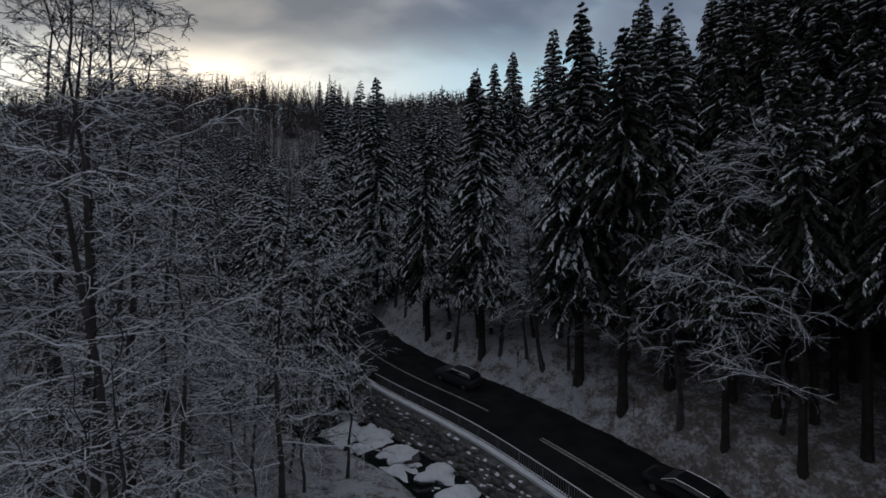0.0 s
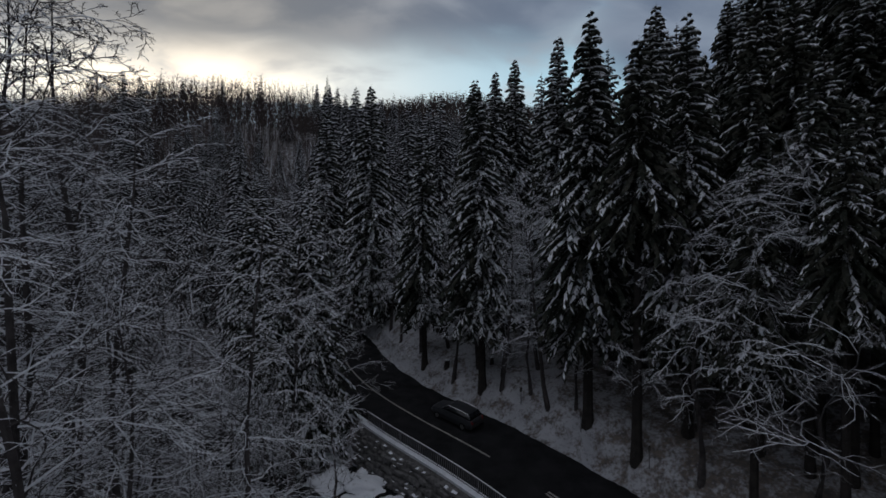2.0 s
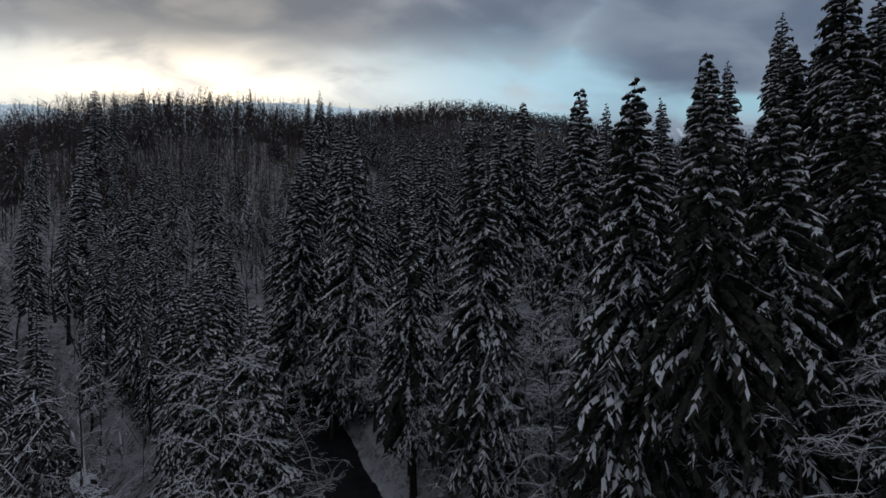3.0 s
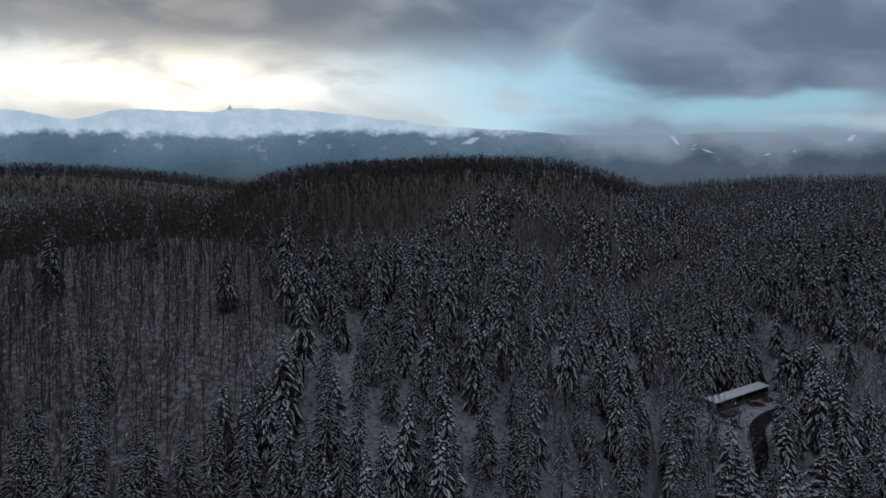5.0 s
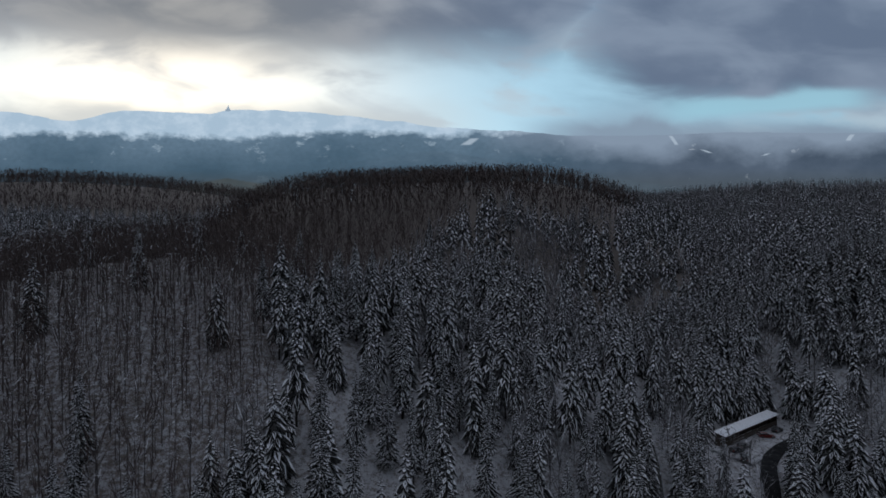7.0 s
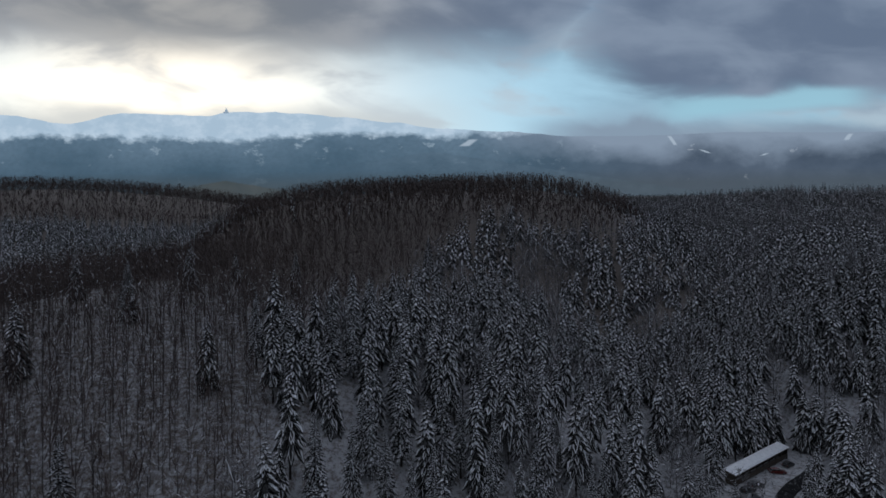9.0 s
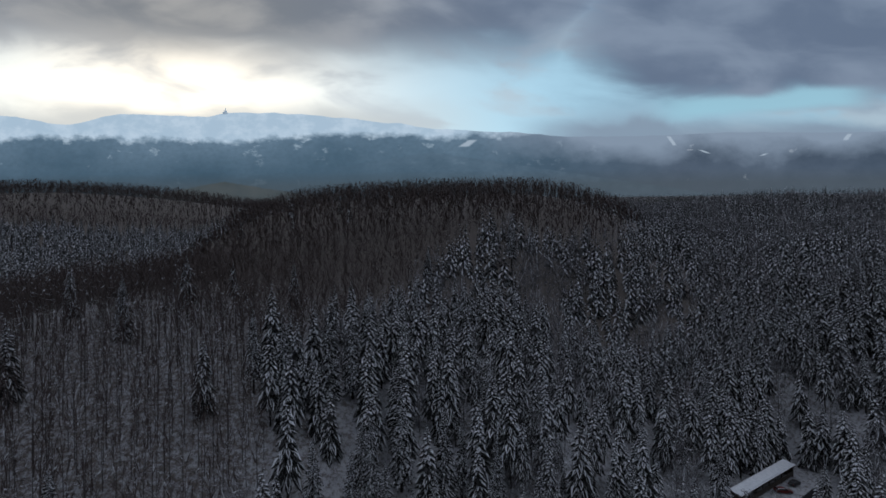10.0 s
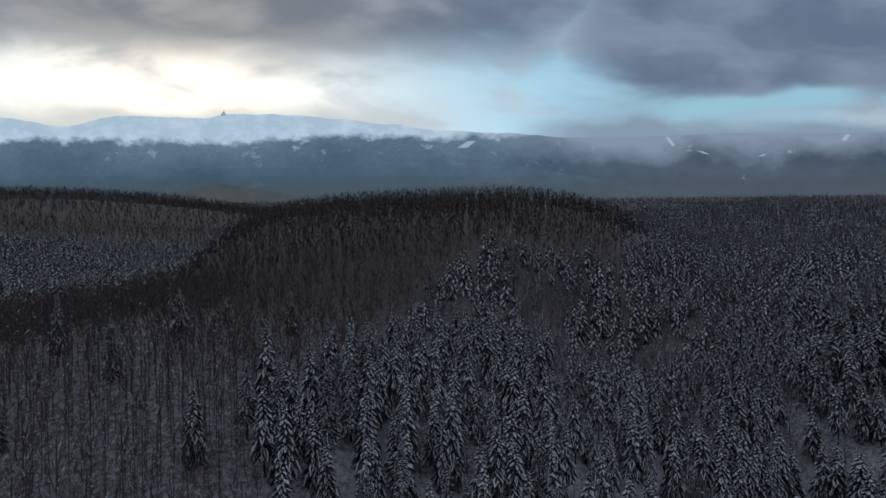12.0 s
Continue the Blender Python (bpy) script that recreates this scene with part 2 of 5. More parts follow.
# ------------------------------------------------------------------ lie of the land
ROAD = [(38, -14), (30, 2), (20, 15.2), (12.4, 26.2), (8.0, 31.8), (3.75, 36.7), (-4.3, 43.8), (-9.5, 50), (-13.2, 58), (-18.5, 66), (-28, 73), (-42, 80), (-75, 92)]
STREAM = [(34, -24), (22, -4), (13.5, 12), (8.0, 22.6), (3.6, 27.9), (-0.7, 32.7), (-5.6, 36.2), (-13.5, 38.6), (-23, 46), (-36, 55), (-48, 66), (-75, 78)]
SHED_A, SHED_B = (77.5, 184.8), (105.5, 202.5)
BROOK = [(28, 113), (42, 143), (51, 163), (57, 180), (60, 196), (70, 218), (93, 248)]
# the forest road that passes before the shed
LAYBY = [(74, 152), (78, 165), (88, 180), (108, 193)]
YARD_Z = 26.6


def away(line, x, y):
    """Distance from a polyline, on which side (right is positive, seen from its start), and the nearest place's share of its length."""
    best = (1e9, 0.0, 0)
    for i in range(len(line) - 1):
        (ax, ay), (bx, by) = line[i], line[i + 1]
        dx, dy = bx - ax, by - ay
        t = max(0.0, min(1.0, ((x - ax) * dx + (y - ay) * dy) / (dx * dx + dy * dy)))
        px, py = ax + t * dx, ay + t * dy
        d = math.hypot(x - px, y - py)
        if d < best[0]:
            best = (d, dx * (y - py) - dy * (x - px), i + t)
    return best[0], (-1 if best[1] > 0 else 1), best[2]


def bump2(x, y, cx, cy, rx, ry):
    return math.exp(-0.5 * (((x - cx) / rx) ** 2 + ((y - cy) / ry) ** 2))


def smooth(v, a, b):
    t = max(0.0, min(1.0, (v - a) / (b - a)))
    return t * t * (3 - 2 * t)


SLOPE = 0.182


def road_height(x, y):
    return SLOPE * y


# rises and hollows of the slopes up the valley: height, place, half widths
FOLDS = [(-9, 10, 140, 40, 28), (9, 150, 215, 60, 45), (47, 220, 290, 80, 70), (20, 30, 290, 55, 55), (8, -30, 180, 40, 30), (-11, 75, 270, 35, 30), (-8, 0, 230, 50, 40), (14, 540, 700, 160, 160), (-3, -40, 124, 20, 14), (4, 88, 190, 16, 12), (11, -390, 770, 130, 130)]


def upland(x, y):
    """The broad lie of the valley and its hills."""
    far = max(0.0, y - 520)
    z = SLOPE * min(y, 520) + 0.128 * far
    z += 32 * bump2(x, y, -110, 205, 70, 75)
    z += 46 * math.exp(-0.5 * ((((x + 12) / 160) ** 2 + ((y - 470) / 150) ** 2) ** 2.6))
    z += 27 * bump2(x, y, 400, 575, 200, 130)
    z += 58 * bump2(x, y, -660, 800, 210, 170)
    return z - 26 * smooth(x, 20, 90) * smooth(y, 90, 160) * (1 - smooth(y, 250, 430))


def ground(x, y):
    """Height of the land."""
    up = smooth(y, 100, 200)
    z = upland(x + 2 * up, y - 8.5 * up) + 8.2 * up
    z += sum(h * bump2(x, y, *place) for h, *place in FOLDS)
    z += 15 * bump2(x, y, 64, 62, 24, 30)
    if y < 130 and abs(x) < 110:
        d, side, _ = away(ROAD, x, y)
        flat = road_height(x, y)
        if side > 0:
            z += 6.0 * smooth(d, 4.8, 33) * (1 - smooth(y, 70, 120))
            z += 1.3 * smooth(d, 4.9, 7.5) * (1 - smooth(y, 70, 120))
        else:
            ds, s2, _ = away(STREAM, x, y)
            if s2 < 0:
                z += 3.5 * smooth(ds, 5, 20) * (1 - smooth(y, 70, 120))
            k = math.exp(-((ds / 3.8) ** 4))
            z = z * (1 - k) + (flat - 3.3) * k
        w = smooth(d, 4.3, 5.5) if side > 0 else smooth(d, 3.2, 4.0)
        z = (flat - 0.25) * (1 - w) + z * w
    if 95 < y < 270 and 0 < x < 130:
        db, _, _ = away(BROOK, x, y)
        z -= 2.5 * math.exp(-((db / 4.5) ** 2))
    if 40 < x < 150 and 140 < y < 240:
        k = smooth(away([(80, 182), (108, 200)], x, y)[0], 11, 30)
        z = YARD_Z * (1 - k) + z * k
    w = 1 - smooth(math.hypot(x, y - 100), 500, 900)
    z += w * (0.35 * noise.noise((x * 0.09, y * 0.09, 0.0)) + 0.12 * noise.noise((x * 0.45, y * 0.45, 3.0)) * smooth(away(ROAD, x, y)[0] if (y < 130 and abs(x) < 110) else 9, 3.6, 5))
    z += (1 - w) * 6 * noise.noise((x * 0.004, y * 0.004, 1.0))
    return z


def spread(start, stop, fine_a, fine_b, fine, grow):
    """Grid lines that are close together between fine_a and fine_b."""
    lines = list(np.arange(fine_a, fine_b, fine))
    step, v = fine, fine_b
    while v < stop:
        lines.append(v)
        step *= grow
        v += step
    lines.append(stop)
    step, v = fine, fine_a
    low = []
    while v > start:
        step *= grow
        v -= step
        low.append(max(v, start))
    return sorted(set(low + lines))


def build_ground():
    xs = spread(-3200, 3200, -24, 30, 0.6, 1.11)
    ys = spread(-400, 4700, 14, 64, 0.6, 1.08)
    verts = [(x, y, ground(x, y)) for y in ys for x in xs]
    w = len(xs)
    faces = [(j * w + i, j * w + i + 1, (j + 1) * w + i + 1, (j + 1) * w + i) for j in range(len(ys) - 1) for i in range(w - 1)]
    me = bpy.data.meshes.new("ground")
    me.from_pydata(verts, [], faces)
    me.materials.append(GROUND)
    me.polygons.foreach_set("use_smooth", [True] * len(faces))
    tagged(new("ground", me), "snow-covered valley floor and slopes with leaf litter", "ground", kind="structure")


build_ground()


def along(line, step):
    """Points about step apart on a polyline smoothed by halving its corners twice."""
    pts = [Vector((x, y)) for x, y in line]
    for _ in range(3):
        cut = [pts[0]]
        for a, b in zip(pts, pts[1:]):
            cut += [a * 0.75 + b * 0.25, a * 0.25 + b * 0.75]
        pts = cut + [pts[-1]]
    res, left = [pts[0]], step
    for a, b in zip(pts, pts[1:]):
        length = (b - a).length
        pos = left
        while pos <= length:
            res.append(a + (b - a) * (pos / length))
            pos += step
        left = pos - length
    return res


def ribbon(name, centre, lateral, lift, mat, thick=0.12):
    """A strip along centre points, across which lateral gives the offsets (right positive)."""
    geo = Geo()
    rows = []
    for i, p in enumerate(centre):
        d = (centre[min(i + 1, len(centre) - 1)] - centre[max(i - 1, 0)]).normalized()
        n = Vector((d.y, -d.x))
        rows.append([Vector((*(p + n * o), road_height(*(p + n * o)) + lift)) for o in lateral])
    for a, b in zip(rows, rows[1:]):
        for k in range(len(lateral) - 1):
            geo.face((a[k], a[k + 1], b[k + 1], b[k]))
        dn = Vector((0, 0, -thick))
        geo.face((a[0] + dn, a[0], b[0], b[0] + dn))
        geo.face((a[-1], a[-1] + dn, b[-1] + dn, b[-1]))
    return geo.mesh(name, [mat])


CENTRE = along(ROAD, 1.0)
tagged(new("road", ribbon("road", CENTRE, (-3.1, -1.5, 0, 1.5, 3.0, 4.4), 0.10, ASPHALT, 0.4)), "dark wet asphalt country road between snow banks", "road", kind="structure")


# ------------------------------------------------------------------ trees
def spruce_geo(seed, high, wide, bare, boughs, segs, hang, snow=0.8, hanging=0.95):
    """Trunk and crown of a snow-laden spruce, foot at the origin: arched boughs with ragged sprays, hanging twigs and broken pads of snow."""
    rnd = random.Random(seed)
    trunk, crown = Geo(), Geo()
    lean = Vector((rnd.uniform(-0.012, 0.012), rnd.uniform(-0.012, 0.012), 0))
    r0 = high * 0.0105 + 0.03
    marks = (0, 0.06, 0.3, 0.6, 0.85, 1.0)
    tube(trunk, [lean * (high * t) + Vector((0, 0, -0.6 + (high + 0.9) * t)) for t in marks], [r0 * 1.35, r0, r0 * 0.8, r0 * 0.5, r0 * 0.22, 0.003], 7 if segs > 2 else 4)
    # dead stubs under the crown
    for k in range(int(40 * bare) if segs > 2 else 0):
        a, z = rnd.uniform(0, 6.28), high * bare * rnd.uniform(0.3, 1.05)
        p = lean * z + Vector((0, 0, z))
        tube(trunk, [p, p + Vector((math.cos(a), math.sin(a), rnd.uniform(-0.6, 0.1))) * rnd.uniform(0.5, 1.6)], [0.03, 0.003], 3)
    drop = Vector((0, 0, -1))
    for k in range(boughs):
        t = 1 - (1 - (k + rnd.random()) / boughs) ** 0.74
        z = high * (bare + (1 - bare) * t)
        a = k * 2.39996 + rnd.uniform(-0.45, 0.45)
        reach = (wide * (1 - t) ** 0.82 * (0.62 + 0.38 * min(1.0, 5 * t)) + 0.14) * rnd.choice((0.5, 0.75, 0.9, 1.0, 1.05, 1.15))
        fall = reach * (hanging - (hanging + 0.15) * t * t) * rnd.uniform(0.65, 1.2)
        out_dir = Vector((math.cos(a), math.sin(a), 0))
        side = Vector((-out_dir.y, out_dir.x, 0))
        bend = reach * rnd.uniform(-0.16, 0.16)
        body = (0.09 + 0.105 * reach ** 0.85) * rnd.uniform(0.8, 1.25)
        spine, broad = [], []
        for i in range(segs + 1):
            u = i / segs
            rise = 0.12 * reach * math.sin(2.2 * u) - fall * u ** 1.5 + 0.45 * abs(fall) * max(0.0, u - 0.72)
            spine.append(lean * z + Vector((0, 0, z + rise)) + out_dir * (reach * u * (1 - 0.12 * u)) + side * (bend * u * u))
            broad.append(max(0.02, body * (0.22 + 1.25 * u) * (1 - u ** 5) * rnd.uniform(0.75, 1.25)))
        heavy = rnd.random() < snow
        held = rnd.uniform(0.3, 0.6)
        for i in range(segs):
            p, q, bp, bq = spine[i], spine[i + 1], broad[i], broad[i + 1]
            for sgn in (1, -1):
                e1, e2 = p + side * (sgn * bp * 0.62) + drop * (bp * 0.5), q + side * (sgn * bq * 0.62) + drop * (bq * 0.5)
                crown.face((p, q, e2, e1) if sgn < 0 else (q, p, e1, e2), 0)
                for j in range(hang):
                    m = p.lerp(q, (j + rnd.random()) / hang)
                    b = body * (0.5 + 0.8 * (i + 0.5) / segs)
                    far = b * rnd.uniform(0.9, 1.9)
                    tip = m + side * (sgn * far * rnd.uniform(0.35, 0.85)) + out_dir * (far * rnd.uniform(0.2, 0.75)) + drop * (far * rnd.uniform(0.5, 1.25))
                    g = (out_dir - side * (sgn * 0.5)) * (0.04 + 0.17 * b)
                    crown.face((m, m.lerp(tip, 0.45) + g, tip, m.lerp(tip, 0.5) - g + drop * 0.08), 0)
                    if heavy and rnd.random() < 0.6:
                        h = Vector((0, 0, 0.05))
                        crown.face((m + h, m.lerp(tip, 0.45) + g * 0.7 + h, m.lerp(tip, rnd.uniform(0.6, 0.9)) + h, m.lerp(tip, 0.4) - g * 0.5 + h), 1)
            if hang:
                crown.face((p, q, q + drop * (bq * 1.3), p + drop * (bp * 1.5)), 0)
            if heavy and rnd.random() < 0.9:
                nxt = rnd.uniform(0.15, 0.62)
                lift = Vector((0, 0, 0.05 + 0.022 * reach))
                p2, q2 = p.lerp(q, rnd.uniform(0, 0.3)) + side * (bp * rnd.uniform(-0.2, 0.2)), p.lerp(q, rnd.uniform(0.75, 1.0)) + side * (bq * rnd.uniform(-0.25, 0.25))
                for sgn in (1, -1):
                    c = (p2 + lift, q2 + lift, q2 + side * (sgn * bq * nxt) + drop * (bq * nxt * 0.5) + lift * 0.4, p2 + side * (sgn * bp * held) + drop * (bp * held * 0.5) + lift * 0.4)
                    crown.face(c if sgn < 0 else c[::-1], 1)
                held = nxt
    return trunk, crown


def limb(geo, rnd, start, way, length, radius, depth, twigs, snow_slot, flat, segs, least):
    """A branch with side branches down to twigs."""
    pts, d, p = [start], way.normalized(), start.copy()
    for i in range(segs):
        d = (d + Vector((rnd.uniform(-0.42, 0.42), rnd.uniform(-0.42, 0.42), rnd.uniform(-0.40, 0.40) - (0.07 if flat else -0.06)))).normalized()
        p = p + d * (length / segs)
        pts.append(p.copy())
    tip = 0.002 if depth == 0 else max(least, radius * 0.35)
    white = snow_slot if rnd.random() < (0.9 if depth > 1 else 0.45 if depth else 0.16) else 0
    tube(geo, pts, [radius + (tip - radius) * i / segs for i in range(segs + 1)], 3, 0, white)
    if depth == 0:
        return
    count = twigs[depth - 1]
    for i in range(count):
        s = 0.15 + 0.85 * (i + rnd.uniform(0.1, 0.9)) / count
        k = min(segs - 1, int(s * segs))
        base = pts[k].lerp(pts[k + 1], s * segs - k)
        fwd = (pts[k + 1] - pts[k]).normalized()
        side = fwd.cross(Vector((0, 0, 1)))
        side = side.normalized() if side.length > 0.1 else Vector((rnd.uniform(-1, 1), rnd.uniform(-1, 1), 0)).normalized()
        sg = 1 if i % 2 else -1
        w = fwd * rnd.uniform(0.5, 1.0) + side * (sg * rnd.uniform(0.45, 1.0)) + Vector((0, 0, rnd.uniform(-0.45, 0.5)))
        limb(geo, rnd, base, w, length * rnd.uniform(0.28, 0.55) * (1.15 - 0.45 * s), max(least, radius * 0.5), depth - 1, twigs, snow_slot, flat, 4 if depth > 2 else (3 if depth > 1 else 2), least)


def beech_geo(seed, high, wide, bare, limbs, depth, twigs, snow_slot, thick=1.0, spread_low=True, least=0.017, toward=None):
    """Trunk and bare crown of a beech, foot at the origin."""
    rnd = random.Random(seed)
    trunk, crown = Geo(), Geo()
    pts, p = [Vector((0, 0, -0.5))], Vector((0, 0, -0.5))
    lean = Vector((rnd.uniform(-0.06, 0.06), rnd.uniform(-0.06, 0.06), 0))
    n = 7 if depth > 1 else 3
    for i in range(n):
        p = p + Vector((rnd.uniform(-0.38, 0.38), rnd.uniform(-0.38, 0.38), (high * 0.93 + 0.5) / n)) + lean
        pts.append(p.copy())
    r0 = thick * (0.05 + high * 0.0085)
    tube(trunk, pts, [r0 * (1.25 if i == 0 else 1.0) * (1 - i / n) ** 0.8 + 0.012 for i in range(n + 1)], 6 if depth > 1 else 3)
    for i in range(limbs):
        t = bare + (1 - bare) * (i + rnd.uniform(0, 0.9)) / limbs
        k = min(n - 1, int(t * n))
        base = pts[k].lerp(pts[k + 1], t * n - k)
        a = i * 2.4 + rnd.uniform(-0.5, 0.5) if toward is None else math.radians(toward) + rnd.triangular(-1.9, 1.9, 0)
        rise = rnd.uniform(0.1, 1.15) if toward is not None else (rnd.uniform(0.1, 0.75) + 1.1 * max(0, t - 0.55)) if spread_low else rnd.uniform(0.5, 1.5)
        w = Vector((math.cos(a), math.sin(a), rise))
        length = wide * rnd.uniform(0.75, 1.15) * (1.1 - 0.5 * t if spread_low else 0.75 + 0.3 * t)
        limb(crown, rnd, base, w, length, max(least, r0 * (0.34 - 0.19 * t)), depth, twigs, snow_slot, spread_low, 6 if depth > 2 else (3 if depth > 1 else 1), least)
    return trunk, crown


def fern_spruce(seed, high, wide, bare, boughs, fringe=0, snow=0.85, fat=1.0, hang=1.15, cover=1.0):
    """A spruce of arched, hanging boughs with a narrow streak of snow on each."""
    rnd = random.Random(seed)
    trunk, crown = Geo(), Geo()
    r0 = high * 0.0105 + 0.03
    tube(trunk, [Vector((0, 0, -0.6)), Vector((0, 0, high * 0.45)), Vector((0, 0, high * 1.01))], [r0 * 1.1, r0 * 0.7, 0.003], 5 if fringe else 3)
    for k in range(boughs):
        t = (k + rnd.random()) / boughs
        t = 1 - (1 - t) ** 0.72
        z = high * (bare + (1 - bare) * t)
        a = k * 2.3999 + rnd.uniform(-0.35, 0.35)
        reach = (wide * (1 - t) ** 0.88 * (0.75 + 0.25 * min(1.0, 5 * t)) + 0.10) * rnd.choice((0.55, 0.8, 0.95, 1.0, 1.1, 1.2))
        out_dir = Vector((math.cos(a), math.sin(a), 0))
        side = Vector((-out_dir.y, out_dir.x, 0))
        fall = reach * (hang - (hang - 0.2) * t) * rnd.uniform(0.6, 1.3)
        side_bend = side * (reach * rnd.uniform(-0.16, 0.16))
        p = Vector((0, 0, z))
        e = p + out_dir * (reach * 0.52) + Vector((0, 0, -fall * 0.20)) + side_bend * 0.4
        tip = p + out_dir * (reach * rnd.uniform(0.88, 1.0)) + Vector((0, 0, -fall)) + side_bend
        b = (0.14 + 0.13 * reach) * fat * rnd.uniform(0.8, 1.2)
        sag = Vector((0, 0, -b * 0.7))
        m = e.lerp(tip, 0.45)
        if fat > 1.5:
            crown.face((p, tip, m + side * b), 0)
            crown.face((tip, p, m - side * b), 0)
            if rnd.random() < snow:
                w, h = side * (b * rnd.uniform(0.45, 0.8)), Vector((0, 0, 0.15))
                crown.face((p.lerp(e, 0.5) + h, m - w + h, m.lerp(tip, 0.9) + h + w), 1)
            continue
        crown.face((p, e, m + side * b + sag), 0)
        crown.face((e, p, m - side * b + sag), 0)
        crown.face((e, tip, m + side * b + sag), 0)
        crown.face((tip, e, m - side * b + sag), 0)
        for j in range(fringe):
            q = e.lerp(tip, rnd.uniform(-0.55, 0.85))
            sg = 1 if j % 2 else -1
            far = b * rnd.uniform(1.0, 2.3)
            end = q + side * (sg * far * 0.8) + out_dir * (far * 0.6) + Vector((0, 0, -far * rnd.uniform(0.5, 1.2)))
            g = (out_dir - side * (sg * 0.6)) * (b * 0.32)
            crown.face((q, q.lerp(end, 0.5) + g, end), 0)
            crown.face((q, end, q.lerp(end, 0.5) - g), 0)
            if rnd.random() < snow * 0.75:
                h = Vector((0, 0, 0.05))
                crown.face((q + h, q.lerp(end, 0.5) + g * 0.6 + h, q.lerp(end, 0.9) + h), 1)
        if rnd.random() < snow:
            w = side * (b * rnd.uniform(0.38, 0.8) * cover)
            h = Vector((0, 0, 0.05 + 0.03 * reach))
            s0 = p.lerp(e, rnd.uniform(0.2, 0.55)) + h
            end = e.lerp(tip, rnd.uniform(0.8, 1.05)) + h
            crown.face((s0, e + h * 1.3 - w, end, e + h * 1.3 + w) if fringe else (s0, e.lerp(tip, 0.25) + h - w, end, e.lerp(tip, 0.25) + h + w), 1)
    return trunk, crown


def fan_beech(seed, high, wide, rods, low=0.35, white=0.0, thin=1.0, stem=0.10):
    """A far beech: a stem, some limbs and a loose crown of short twigs."""
    rnd = random.Random(seed)
    trunk, crown = Geo(), Geo()
    tube(trunk, [Vector((0, 0, -0.5)), Vector((0.1, 0.05, high * 0.4)), Vector((0.2, 0.1, high * 0.78))], [stem, stem * 0.6, 0.003], 3)
    mid_z, half = high * (1 + low) / 2, high * (1 - low) / 2
    for k in range(rods):
        a = k * 2.4 + rnd.uniform(-0.4, 0.4)
        out_dir = Vector((math.cos(a), math.sin(a), 0))
        h = rnd.uniform(-1, 0.95)
        r = wide * math.sqrt(max(0.0, 1 - h * h)) * rnd.uniform(0.3, 1.0) ** 0.6
        tip = out_dir * r + Vector((0, 0, mid_z + h * half))
        if k % 7 == 0:
            start = Vector((0, 0, max(high * low * 0.8, tip.z - 0.25 * high)))
        else:
            start = tip - Vector((rnd.uniform(-1, 1), rnd.uniform(-1, 1), rnd.uniform(-0.45, 0.85))).normalized() * rnd.uniform(0.6, 1.4)
        g = Vector((-math.sin(a), math.cos(a), rnd.uniform(-0.6, 0.6))) * rnd.uniform(0.10, 0.22) * thin
        mid = start.lerp(tip, 0.55)
        s = 1 if rnd.random() < white else 0
        crown.face((start, mid - g, tip), s)
        crown.face((start, tip, mid + g), s)
    return trunk, crown


def tree_thing(name, geos, mats, label, category, group=""):
    trunk, crown = geos
    root = tagged(new(name), label, category, group)
    part("trunk", trunk.mesh(name + "_trunk", [mats[0]], True), root)
    part("crown", crown.mesh(name + "_crown", mats[1]), root)
    return root


SPRUCE_MATS = (SPRUCE_BARK, [NEEDLES, BOUGH_SNOW])
BEECH_MATS = (BEECH_BARK, [BEECH_BARK, BOUGH_SNOW])
near_spruces = [tree_thing("spruce_tree", spruce_geo(s, 26, w, b, n, 5, 3, k, g), SPRUCE_MATS, "tall dark spruce with snow lying along drooping boughs", "tree", "roadside spruces")
                for s, w, b, n, k, g in ((1, 3.9, 0.10, 470, 0.95, 0.95), (2, 3.6, 0.22, 400, 0.8, 1.05), (3, 4.3, 0.06, 500, 0.97, 0.85), (4, 3.6, 0.40, 330, 0.5, 1.0), (5, 3.3, 0.52, 270, 0.45, 0.95))]
FROSTED_MATS = (SPRUCE_BARK, [FROSTED_NEEDLES, BOUGH_SNOW])
mid_spruces = [tree_thing("spruce_tree", spruce_geo(s, 22, w, b, n, 3, 1, 0.98, g), FROSTED_MATS, "dark spruce with snow on its hanging boughs in the mixed wood", "tree", "woodland spruces")
               for s, w, b, n, g in ((11, 3.6, 0.10, 300, 0.9), (12, 3.2, 0.2, 260, 1.0), (13, 4.1, 0.06, 320, 0.8), (14, 3.0, 0.34, 210, 0.9))]
near_beeches = [tree_thing("beech_tree", beech_geo(s, h, w, b, n, 3, (5, 6, 7), 1, 0.72, True, 0.010), BEECH_MATS, "bare beech with snow lying along every branch and twig", "tree", "roadside beeches")
                for s, h, w, b, n in ((21, 19, 5.4, 0.10, 22), (22, 17, 5.7, 0.12, 20), (23, 21, 5.2, 0.12, 26))]
bank_beeches = [tree_thing("beech_tree", beech_geo(s, h, w, b, n, 3, (4, 5, 7), 1, 1.0, True, 0.011), (BEECH_BARK, [RIMED_TWIGS, BOUGH_SNOW]), "bare beech with a high rimed crown over a clear dark trunk", "tree", "roadside beeches")
                for s, h, w, b, n in ((24, 19, 4.6, 0.32, 20), (25, 16, 4.2, 0.28, 17), (26, 13, 3.4, 0.22, 15))]
wide_beech = tree_thing("beech_tree", beech_geo(27, 20, 9.0, 0.24, 32, 3, (4, 6, 8), 1, 0.9, True, 0.011, 165), (BEECH_BARK, [RIMED_TWIGS, BOUGH_SNOW]), "bare beech spreading long snowy sprays out over the road", "tree", "roadside beeches")
